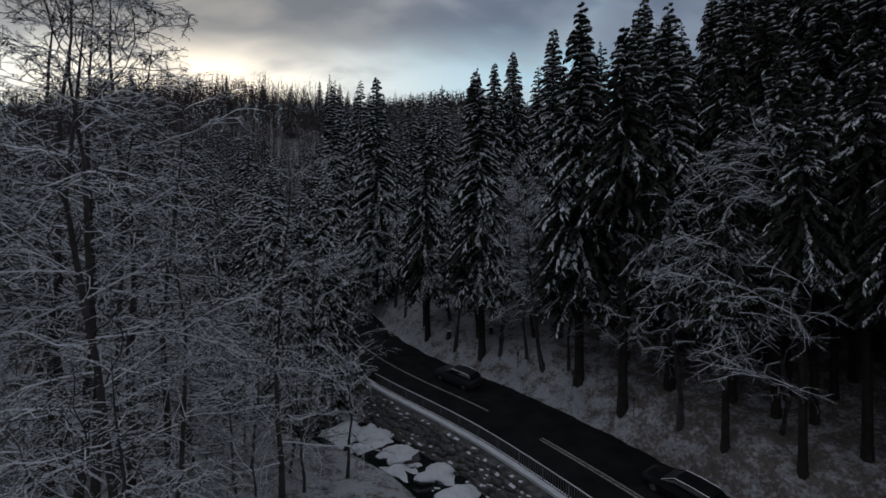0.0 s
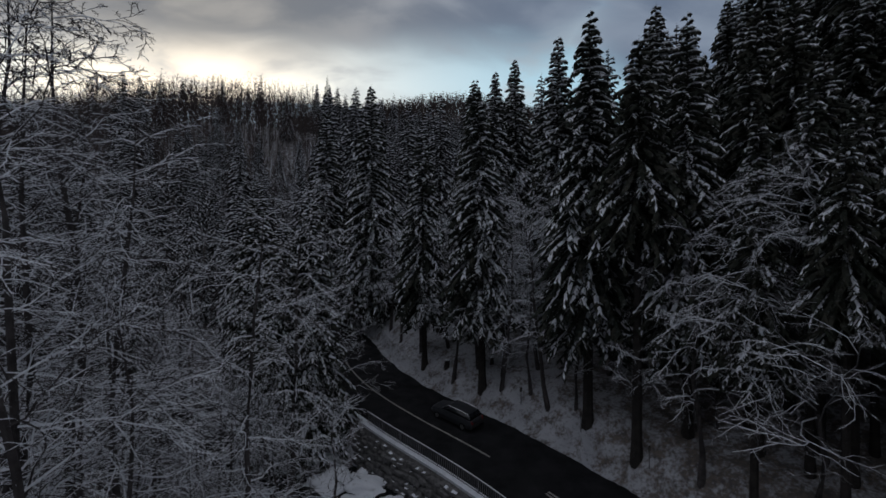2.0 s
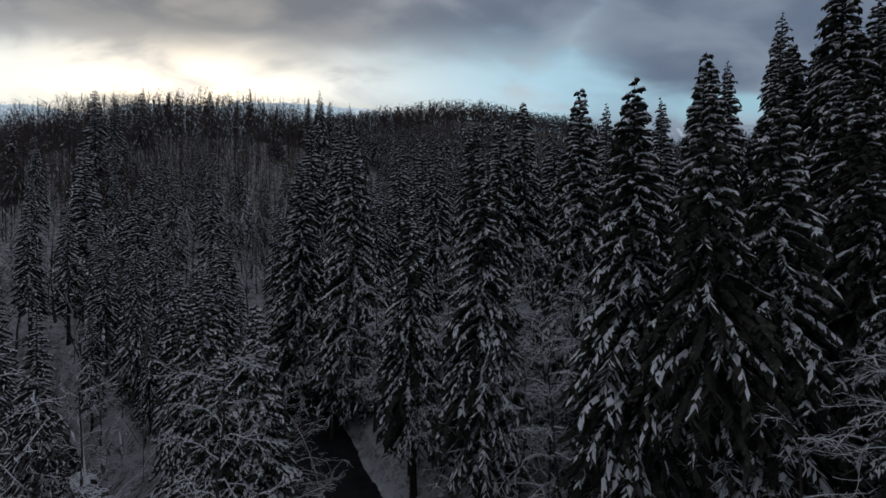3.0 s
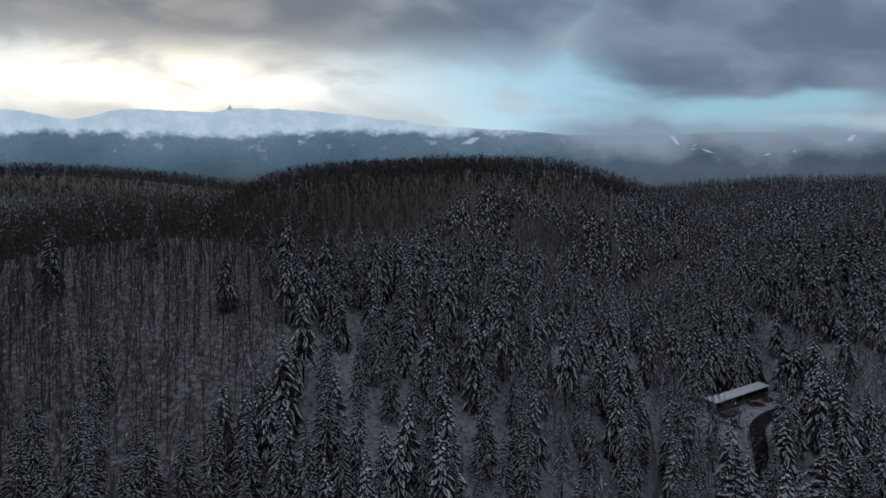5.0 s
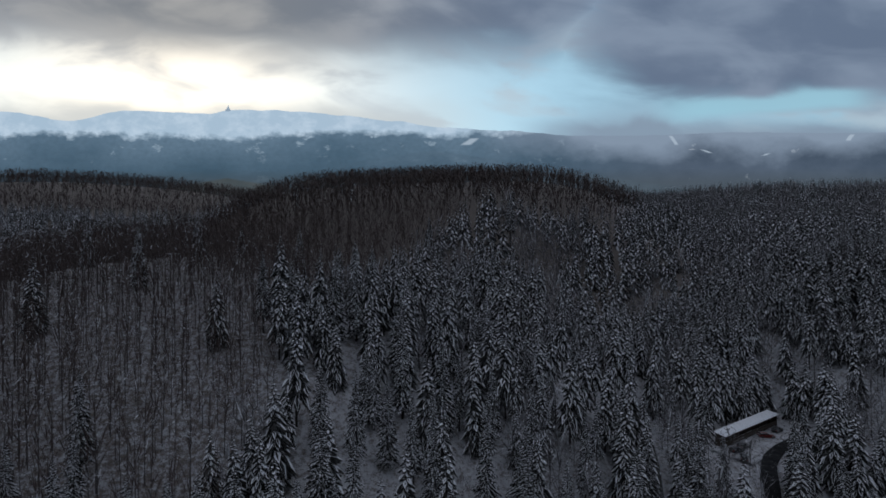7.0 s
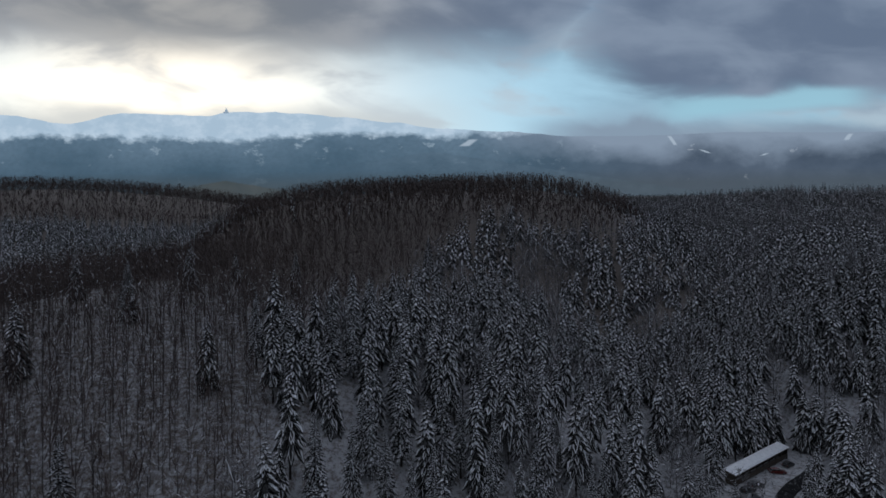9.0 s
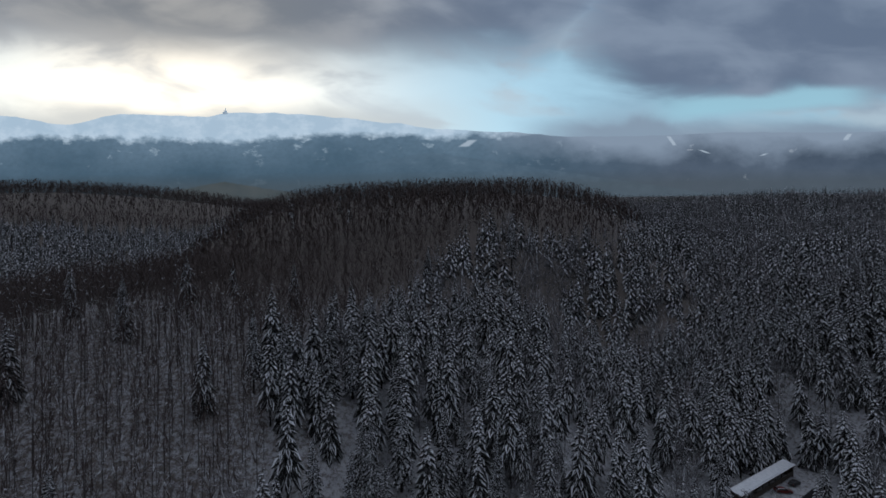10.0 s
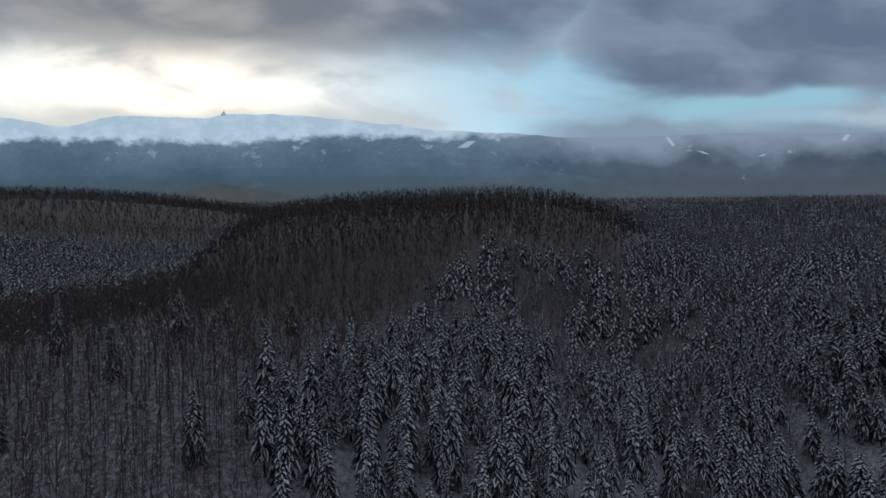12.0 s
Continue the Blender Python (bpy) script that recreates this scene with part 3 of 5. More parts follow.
mid_beeches = [tree_thing("beech_tree", beech_geo(s, h, w, b, n, 2, (6, 6), 1, 1.0, False, 0.024), (BEECH_BARK, [RIMED_TWIGS, BOUGH_SNOW]), "slender bare beech dusted with snow in the wood", "tree", "woodland beeches")
               for s, h, w, b, n in ((31, 18, 4.6, 0.2, 18), (32, 20, 4.2, 0.3, 18), (33, 15, 4.6, 0.12, 18))]
used = {}


def plant(kinds, i, x, y, top=None, scale=1.0, girth=1.0, turn=None):
    """A tree at x, y; top: the height of its tip above sea level, or else its scale."""
    source = kinds[i % len(kinds)]
    z = ground(x, y)
    if top is not None:
        tall = max(p.z for p in (Vector(c) for o in source.children for c in o.bound_box))
        scale = (top - z) / tall
    turn = random.Random(round(x * 37 + y * 91)).uniform(0, 360) if turn is None else turn
    m = pose(x, y, z, 0, 0, turn) @ Matrix.Diagonal((scale * girth, scale * girth, scale, 1))
    if source not in used:
        used[source] = True
        source.matrix_basis = m
        return source
    ob = copy_thing(source, Matrix.Identity(4))
    ob.matrix_basis = m
    return ob


# spruces whose tips stand out beside the road, on the bank and by the stream
KEY_SPRUCES = [(10.6, 38, 39.9, 1), (12.9, 34.6, 36.6, 4), (16.3, 34.5, 38.0, 1), (8.8, 61.5, 46.0, 0), (5.5, 59.5, 43.6, 0), (3.3, 66.8, 45.1, 1), (-9.6, 62, 43.0, 2),
               (10.8, 49.5, 43.4, 0), (-2.2, 49.7, 34.4, 1), (3.2, 44.6, 37.3, 1), (-11.0, 40.5, 27.3, 2), (-18.0, 47.5, 29.0, 2), (-12.9, 39.2, 24.6, 2), (-16.5, 66, 40.5, 0),
               (17.8, 43.8, 42.3, 0), (19.8, 46.5, 45, 0), (14.6, 48.5, 42.5, 1), (23, 39, 41.5, 1), (29, 42, 43.5, 0), (28.4, 36, 40, 3)]
for x, y, top, i in KEY_SPRUCES:
    plant(near_spruces, i, x, y, top, girth=1.2 if x < -10 else 1.08)
KEY_BEECHES = [(-14.3, 18.5, 30.5, 2), (-13.2, 21.8, 28.0, 0), (-16.8, 20.5, 31.5, 2), (-15.6, 22.5, 33.5, 0), (-19.2, 22.0, 35, 2), (-21, 25, 34, 0), (-12.6, 16.6, 29.5, 1), (-17.6, 24.5, 30, 2), (-11.2, 19.0, 21.5, 1), (-18.5, 28, 25, 2), (-9.5, 27.5, 16.5, 1),
               (-8.8, 42.0, 20.5, 1), (-10.6, 44.6, 22.5, 0), (-21, 33, 22.0, 0), (-13.5, 30.5, 17.0, 2)]
for x, y, top, i in KEY_BEECHES:
    plant(near_beeches, i, x, y, top)
BANK_BEECHES = [(3.85, 42.8, 25.0, 0), (7.3, 39.6, 26.0, 0), (9.2, 38.5, 20.5, 2), (6.2, 41.2, 22.0, 1), (3.0, 46.5, 26.0, 2), (-6.0, 53.5, 25.0, 0), (0.2, 50.5, 26.0, 1), (6.0, 47.5, 28.5, 0), (13.5, 42.0, 29.0, 0), (-4.8, 58, 28, 1), (1.5, 56, 30, 0), (10.4, 43.5, 28.0, 1), (13.2, 34.8, 22.0, 2), (15.6, 31.6, 24.0, 1), (8.2, 44.5, 27.0, 0), (-1.0, 53.8, 24.0, 2), (-3.6, 50.6, 24.5, 0), (-7.5, 56.8, 27.5, 1), (4.6, 50.2, 29.0, 0), (2.2, 60.5, 31.5, 0), (8.3, 52.6, 31.0, 1), (-12.2, 58.4, 26.0, 0), (5.0, 44.6, 27.5, 1), (11.8, 45.8, 30.5, 0), (0.6, 46.6, 25.0, 1)]
BANK_BEECHES = [(x + (0.9 if away(ROAD, x, y)[0] < 5.3 else 0), y + (0.8 if away(ROAD, x, y)[0] < 5.3 else 0), top, i) for x, y, top, i in BANK_BEECHES]
for x, y, top, i in BANK_BEECHES:
    plant(bank_beeches, i, x, y, top)
plant([wide_beech], 0, 20.2, 28.5, 28.5, turn=0)
LONE_SPRUCES = [(-48.7, 94.6, 45.5), (-48.4, 109, 51), (-41, 74, 39), (-44, 77, 38), (-59, 88, 48.5), (-56, 84, 46), (-88, 128, 70.5), (-84, 129.5, 69), (17.4, 54, 44), (12.3, 64, 45), (-1, 74, 46), (-3, 77, 46), (-6.5, 80, 47), (-16, 84, 50.5), (-20.5, 84.5, 50.5), (24, 52, 46), (33, 50, 49), (38, 44, 48), (-38, 88, 44),
                (-44.7, 112.5, 49.7), (-48.3, 121.7, 50.3), (-44, 124.5, 48.4), (-38, 122, 50.7), (-34.5, 126.7, 49.7), (-28.3, 125.3, 48.9), (-23.9, 124.6, 48.7), (28.5, 95, 56.2), (38.8, 96.6, 57), (14, 144.9, 46.3), (7.3, 144, 48.5), (-91.5, 191, 91), (-66, 135.5, 62.6), (-23, 135.3, 54.3), (57, 158, 44),
                (69, 177.5, 49.2), (54.4, 190.8, 51.6), (-25.5, 183.5, 80), (-49, 176.5, 83.3), (-41, 174.6, 81.7), (-17, 158.5, 62.2), (-27, 150, 61.2), (-12, 172.5, 71.6), (26, 170, 54), (21, 178, 60.4), (10, 177.5, 66.4), (-24, 203.5, 84.3), (-30.7, 180, 80), (-19, 159.5, 62), (89, 218.5, 56), (138, 233.5, 74.7), (-7.5, 272.5, 99.9), (34, 292.5, 111.9), (38, 320, 118.5), (68, 269.5, 66.7), (193, 271.5, 101)]
for i, (x, y, top) in enumerate(LONE_SPRUCES):
    plant(mid_spruces, i % 3 if y < 180 else i, x, y, top, girth=1.1)
rnd = random.Random(5)
taken = [(t[0], t[1]) for t in KEY_SPRUCES + KEY_BEECHES + BANK_BEECHES + LONE_SPRUCES]


def clearing(x, y):
    """Open ground before the long shed and along the brook."""
    if not (20 < x < 130 and 118 < y < 226):
        return False
    if away(LAYBY, x, y)[0] < 3.0 or away([(79, 182), (107, 200)], x, y)[0] < 7.5:
        return True
    return away(BROOK, x, y)[0] < 3.0


def free(x, y, gap):
    if any((x - a) ** 2 + (y - b) ** 2 < gap * gap for a, b in taken) or clearing(x, y):
        return False
    if y < 130 and abs(x) < 110:
        if away(ROAD, x, y)[0] < (5.6 if right_bank(x, y) else 4.4) or away(STREAM, x, y)[0] < (3.0 if x > -22 else 3.6):
            return False
    return abs(x) > 4.5 or y > 27


def scatter(count, kinds, x0, x1, y0, y1, gap, low, high, ok=None, tries=20):
    made = 0
    for _ in range(count * tries):
        if made >= count:
            break
        x, y = rnd.uniform(x0, x1), rnd.uniform(y0, y1)
        if not free(x, y, gap) or (ok and not ok(x, y)):
            continue
        taken.append((x, y))
        plant(kinds, rnd.randrange(99), x, y, scale=rnd.uniform(low, high))
        made += 1


def right_bank(x, y):
    return away(ROAD, x, y)[1] > 0


def left_bank(x, y):
    return away(ROAD, x, y)[1] < 0


def waterside(x, y):
    return left_bank(x, y) and x < -4 and y > 9


scatter(9, near_spruces[3:], 13, 25, 26, 46, 2.5, 0.7, 0.95, right_bank)
scatter(18, near_spruces[4:], 15, 31, 20, 37, 1.6, 0.72, 1.05, right_bank)
scatter(30, [near_spruces[1], near_spruces[3], near_spruces[4]], 25, 46, 22, 50, 2.7, 0.95, 1.25, right_bank)
# outside the view, added to keep sky light off the bank
scatter(14, mid_spruces, 26, 46, -2, 20, 3.0, 1.0, 1.25, right_bank)
scatter(40, mid_spruces, 24, 66, 8, 70, 3.0, 1.05, 1.35, right_bank)
scatter(14, mid_spruces, -8, 20, 58, 85, 4.6, 0.75, 1.0, right_bank)
scatter(12, bank_beeches, -6, 26, 30, 56, 2.4, 0.6, 0.95, right_bank)
scatter(12, mid_beeches, 12, 34, 20, 42, 1.6, 0.2, 0.42, right_bank)
scatter(16, near_beeches, -34, -7, 11, 44, 2.8, 0.6, 1.0, waterside)
scatter(16, mid_beeches, -18, -5, 13, 40, 1.9, 0.3, 0.55, waterside)
scatter(22, mid_spruces, -40, -8, 44, 76, 3.4, 0.5, 0.85)
scatter(26, mid_spruces, -62, -20, 42, 72, 2.8, 0.55, 0.95)
scatter(24, mid_beeches, -60, -6, 38, 110, 3.0, 0.5, 0.95)
scatter(26, mid_beeches, -72, -22, 44, 92, 2.4, 0.45, 0.8)
scatter(14, mid_spruces, -72, -20, 50, 96, 3.2, 0.6, 0.95)
scatter(24, mid_spruces, -80, -16, 56, 130, 5.0, 0.6, 1.0)
scatter(30, mid_beeches, -20, 70, 60, 150, 3.6, 0.55, 0.85)
scatter(110, mid_spruces, -20, 100, 84, 165, 4.2, 0.75, 1.05)


# ------------------------------------------------------------------ woods that nobody could count
def arrays(geos):
    """Both meshes of a tree as triangles in numpy arrays; slots 0 bark, 1 crown, 2 snow."""
    verts, tris, slots = [], [], []
    for geo, shift in zip(geos, (0, 1)):
        n = len(verts)
        verts.extend(tuple(p) for p in geo.v)
        for f, s in zip(geo.f, geo.s):
            for k in range(1, len(f) - 1):
                tris.append((f[0] + n, f[k] + n, f[k + 1] + n))
                slots.append(s + shift)
    return np.array(verts, np.float32), np.array(tris, np.int32), np.array(slots, np.int32)


def wood(name, label, kinds, places, mats):
    """Many trees joined in one mesh."""
    vs, ts, ss, n = [], [], [], 0
    for x, y, k, scale, turn in places:
        v, t, s = kinds[k]
        c, d = math.cos(turn) * scale, math.sin(turn) * scale
        w = np.empty_like(v)
        w[:, 0], w[:, 1], w[:, 2] = x + v[:, 0] * c - v[:, 1] * d, y + v[:, 0] * d + v[:, 1] * c, ground(x, y) + v[:, 2] * scale
        vs.append(w), ts.append(t + n), ss.append(s)
        n += len(v)
    v, t, s = np.concatenate(vs), np.concatenate(ts), np.concatenate(ss)
    me = bpy.data.meshes.new(name)
    me.vertices.add(len(v))
    me.vertices.foreach_set("co", v.ravel())
    me.loops.add(t.size)
    me.loops.foreach_set("vertex_index", t.ravel())
    me.polygons.add(len(t))
    me.polygons.foreach_set("loop_start", np.arange(0, t.size, 3, dtype=np.int32))
    me.polygons.foreach_set("loop_total", np.full(len(t), 3, np.int32))
    for m in mats:
        me.materials.append(m)
    me.polygons.foreach_set("material_index", s)
    me.update(calc_edges=True)
    me.validate()
    return tagged(new(name, me), label, "forest", kind="stuff")


FS = [arrays(fern_spruce(s, 22, w, b, n, 0, 0.95, 1.1, 1.1, 1.35)) for s, w, b, n in ((41, 4.1, 0.1, 150), (42, 3.5, 0.25, 120), (43, 4.6, 0.08, 160), (49, 3.8, 0.3, 110))]
FT = [arrays(fern_spruce(s, 21, w, 0.1, 44, 0, 0.8, 1.7)) for s, w in ((44, 3.9), (45, 3.4), (46, 4.3))]
FV = [arrays(fern_spruce(s, 19, w, 0.1, 7, 0, 0.5, 4.5)) for s, w in ((47, 4.0), (48, 4.6))]
FB = [arrays(fan_beech(s, h, 4.9, 104, 0.2, 0.12, 0.85, 0.05)) for s, h in ((51, 20), (52, 22), (53, 18))]
FH = [arrays(fan_beech(s, h, 3.6, 104, 0.38, 0.10, 0.55, 0.13)) for s, h in ((60, 21), (61, 23), (62, 19))]
FG = [arrays(fan_beech(s, h, w, 135, 0.10, 0.08, 0.72)) for s, h, w in ((54, 14, 4.6), (55, 17, 4.2), (59, 11, 4.0))]
FF = [arrays(fan_beech(s, 19, 4.0, 28, 0.3, 0.0, 2.9)) for s in (56, 57, 58)]


WOOD_EDGE = [(-32, 100), (-34, 130), (-52, 176), (-36, 206), (-14, 270), (26, 322), (90, 350), (150, 400)]


def beech_ground(x, y):
    """Where beech outweighs spruce: the near hill and the top of the far one."""
    v = noise.noise((x * 0.02, y * 0.02, 7.0)) * 14 + noise.noise((x * 0.11, y * 0.09, 3.0)) * 12
    if -520 < x < -170 and y > 330 + v and y < 560:
        return False
    if y > 640 or x > 170:
        return False
    for (ax, ay), (bx, by) in zip(WOOD_EDGE, WOOD_EDGE[1:]):
        if ay <= y < by:
            return x + v < ax + (bx - ax) * (y - ay) / (by - ay)
    return y >= 400 and x + v < 150


def lay(x0, x1, y0, y1, step, want, kinds, chance=1.0, low=0.75, high=1.15):
    res = []
    y = y0
    while y < y1:
        x = x0
        while x < x1:
            px, py = x + rnd.uniform(-0.48, 0.48) * step, y + rnd.uniform(-0.48, 0.48) * step
            if rnd.random() < chance and want(px, py) and abs(px) < 0.98 * py + 25 and free_far(px, py):
                res.append((px, py, rnd.randrange(kinds), rnd.uniform(low, high), rnd.uniform(0, 6.28)))
            x += step
        y += step
    return res


near_cells = {}
for a, b in taken:
    near_cells.setdefault((int(a // 5), int(b // 5)), []).append((a, b))


def free_far(x, y):
    i, j = int(x // 5), int(y // 5)
    for u in (i - 1, i, i + 1):
        for v in (j - 1, j, j + 1):
            for a, b in near_cells.get((u, v), ()):
                if (x - a) ** 2 + (y - b) ** 2 < (3.0 if y < 100 else 12.0):
                    return False
    if y < 130 and abs(x) < 110 and (away(ROAD, x, y)[0] < 6 or away(STREAM, x, y)[0] < 3.4):
        return False
    return not clearing(x, y)


def spruce_side(x, y):
    return not beech_ground(x, y)


def mixture(x, y):
    """Above zero where spruces stand in groups, below where rimed beeches fill the gaps."""
    return noise.noise((x * 0.035, y * 0.028, 11.0)) + 0.5 * noise.noise((x * 0.09, y * 0.07, 4.0))


def spruce_group(x, y):
    return spruce_side(x, y) and mixture(x, y) > -0.2


def beech_gap(x, y):
    return spruce_side(x, y) and mixture(x, y) < 0.0


def far_woods(x, y):
    return math.hypot(x - 538, (y - 672) * 1.3) > 88


SPRUCE_SLOTS = [SPRUCE_BARK, NEEDLES, BOUGH_SNOW]
places = lay(-60, 290, 118, 250, 5.7, spruce_group, 4, 0.8, 0.62, 1.15)
# more unseen spruces right of the start, added to shade the roadside
places += [(x + rnd.uniform(-2, 2), y + rnd.uniform(-2, 2), rnd.randrange(4), rnd.uniform(0.9, 1.3), rnd.uniform(0, 6.28)) for x in range(12, 84, 5) for y in range(-42, 26, 5) if away(ROAD, x, y)[0] > 7 and away(STREAM, x, y)[0] > 6 and x > 1.08 * y + 11]
places += lay(-240, -30, 130, 250, 26, beech_ground, 4, 0.35, 0.7, 1.0)
places += lay(96, 205, 196, 268, 6.5, spruce_side, 4, 0.6, 0.75, 1.05) + lay(40, 64, 128, 172, 6.0, spruce_side, 4, 0.7, 0.7, 0.95)
wood("spruce_wood", "dense snowy spruce wood over the valley slopes", FS, places, [SPRUCE_BARK, FROSTED_NEEDLES, BOUGH_SNOW])
places = lay(-40, 330, 118, 340, 4.9, beech_gap, 3, 0.9, 0.8, 1.2) + lay(-30, 100, 64, 118, 5.5, lambda x, y: True, 3, 0.75, 0.6, 1.0) + lay(-8, 40, 44, 64, 4.2, right_bank, 3, 0.85, 0.5, 0.9)
places += [(x, y, k % 3, rnd.uniform(0.2, 0.4), 0.0) for k, (x, y) in enumerate((rnd.uniform(35, 132), rnd.uniform(118, 224)) for _ in range(900)) if clearing(x, y) and away(BROOK, x, y)[0] > 2.2 and away(LAYBY, x, y)[0] > 4.2 and away([SHED_A, SHED_B], x, y)[0] > 4.5]
wood("rimed_beech_wood", "bare rime-covered beeches between the spruces", FG, places, [BEECH_BARK, RIMED_TWIGS, BOUGH_SNOW])
places = lay(-100, -9, 24, 98, 3.3, lambda x, y: left_bank(x, y) or y > 84, 3, 0.8, 0.42, 0.8)
wood("young_beech_wood", "young dark beeches crowding the stream bank", FB, places, [BEECH_BARK, BEECH_BARK, BOUGH_SNOW])
places = lay(-230, 0, 98, 205, 3.3, beech_ground, 3, 0.93, 0.68, 0.95)
wood("grey_beech_wood", "bare grey beech wood on the snowy slope", FH, places, [BEECH_BARK, BROWN_TWIGS, BOUGH_SNOW])
places = lay(-340, 30, 205, 330, 4.4, beech_ground, 3, 0.9, 0.7, 0.95)
wood("brown_beech_wood", "bare brown beech wood on the hillside", FB, places, [BEECH_BARK, BROWN_TWIGS, BROWN_TWIGS])
places = lay(-60, 450, 250, 530, 6.0, spruce_group, 3, 0.8, 0.7, 1.1) + lay(-400, -40, 250, 530, 30, beech_ground, 3, 0.3, 0.7, 1.0) + lay(-560, -150, 320, 570, 7.5, lambda x, y: x < -160 and spruce_side(x, y), 3, 0.75, 0.7, 1.1)
grey = lay(-60, 560, 340, 580, 6.0, beech_gap, 3, 0.97, 0.8, 1.15)
places += lay(60, 660, 530, 780, 9, lambda x, y: spruce_side(x, y) and far_woods(x, y), 3, 0.8, 0.8, 1.1)
wood("far_spruce_wood", "snowy spruce wood of the far slopes", FT, places, [SPRUCE_BARK, RIMED_NEEDLES, BOUGH_SNOW])
wood("far_rimed_wood", "grey rimed broadleaf wood on the far slopes", FF, grey, [BEECH_BARK, RIMED_TWIGS, RIMED_TWIGS])
places = lay(-160, 230, 320, 440, 5.2, beech_ground, 3, 0.97, 0.75, 1.0) + lay(-420, -160, 320, 440, 6.8, beech_ground, 3, 0.95, 0.8, 1.05) + lay(-640, 300, 440, 650, 7.6, beech_ground, 3, 0.95, 0.8, 1.05) + lay(-1000, -80, 650, 1000, 9.5, far_woods, 3, 0.95, 0.9, 1.3)
wood("far_beech_wood", "dark brown bare beech wood on the far hills", FF, places, [BEECH_BARK, BROWN_TWIGS, BROWN_TWIGS])
places = lay(-80, 1000, 650, 1000, 12, far_woods, 2, 0.9) + lay(-1900, 1900, 1000, 2000, 26, far_woods, 2, 0.9, 0.9, 1.4) + lay(-2600, 2600, 2000, 2750, 40, far_woods, 2, 0.9, 1.0, 1.5)
wood("distant_woods", "dim snowy woods on the plain below the mountains", FV, places, [SPRUCE_BARK, RIMED_NEEDLES, BOUGH_SNOW])


# ------------------------------------------------------------------ mountains on the skyline
def ridge(u):
    """Rise over distance of the skyline, by side over distance."""
    knots = ((-2.2, 0.25), (-1.3, 0.27), (-0.93, 0.291), (-0.79, 0.271), (-0.67, 0.292), (-0.49, 0.285), (-0.45, 0.293), (-0.37, 0.292), (-0.30, 0.289), (-0.22, 0.281), (-0.1, 0.268), (0.0, 0.254), (0.14, 0.247), (0.28, 0.236), (0.42, 0.236), (0.63, 0.242), (0.85, 0.240), (1.1, 0.243), (2.2, 0.24))
    for (a, p), (b, q) in zip(knots, knots[1:]):
        if a <= u <= b:
            return p + (q - p) * smooth(u, a, b)
    return 0.25


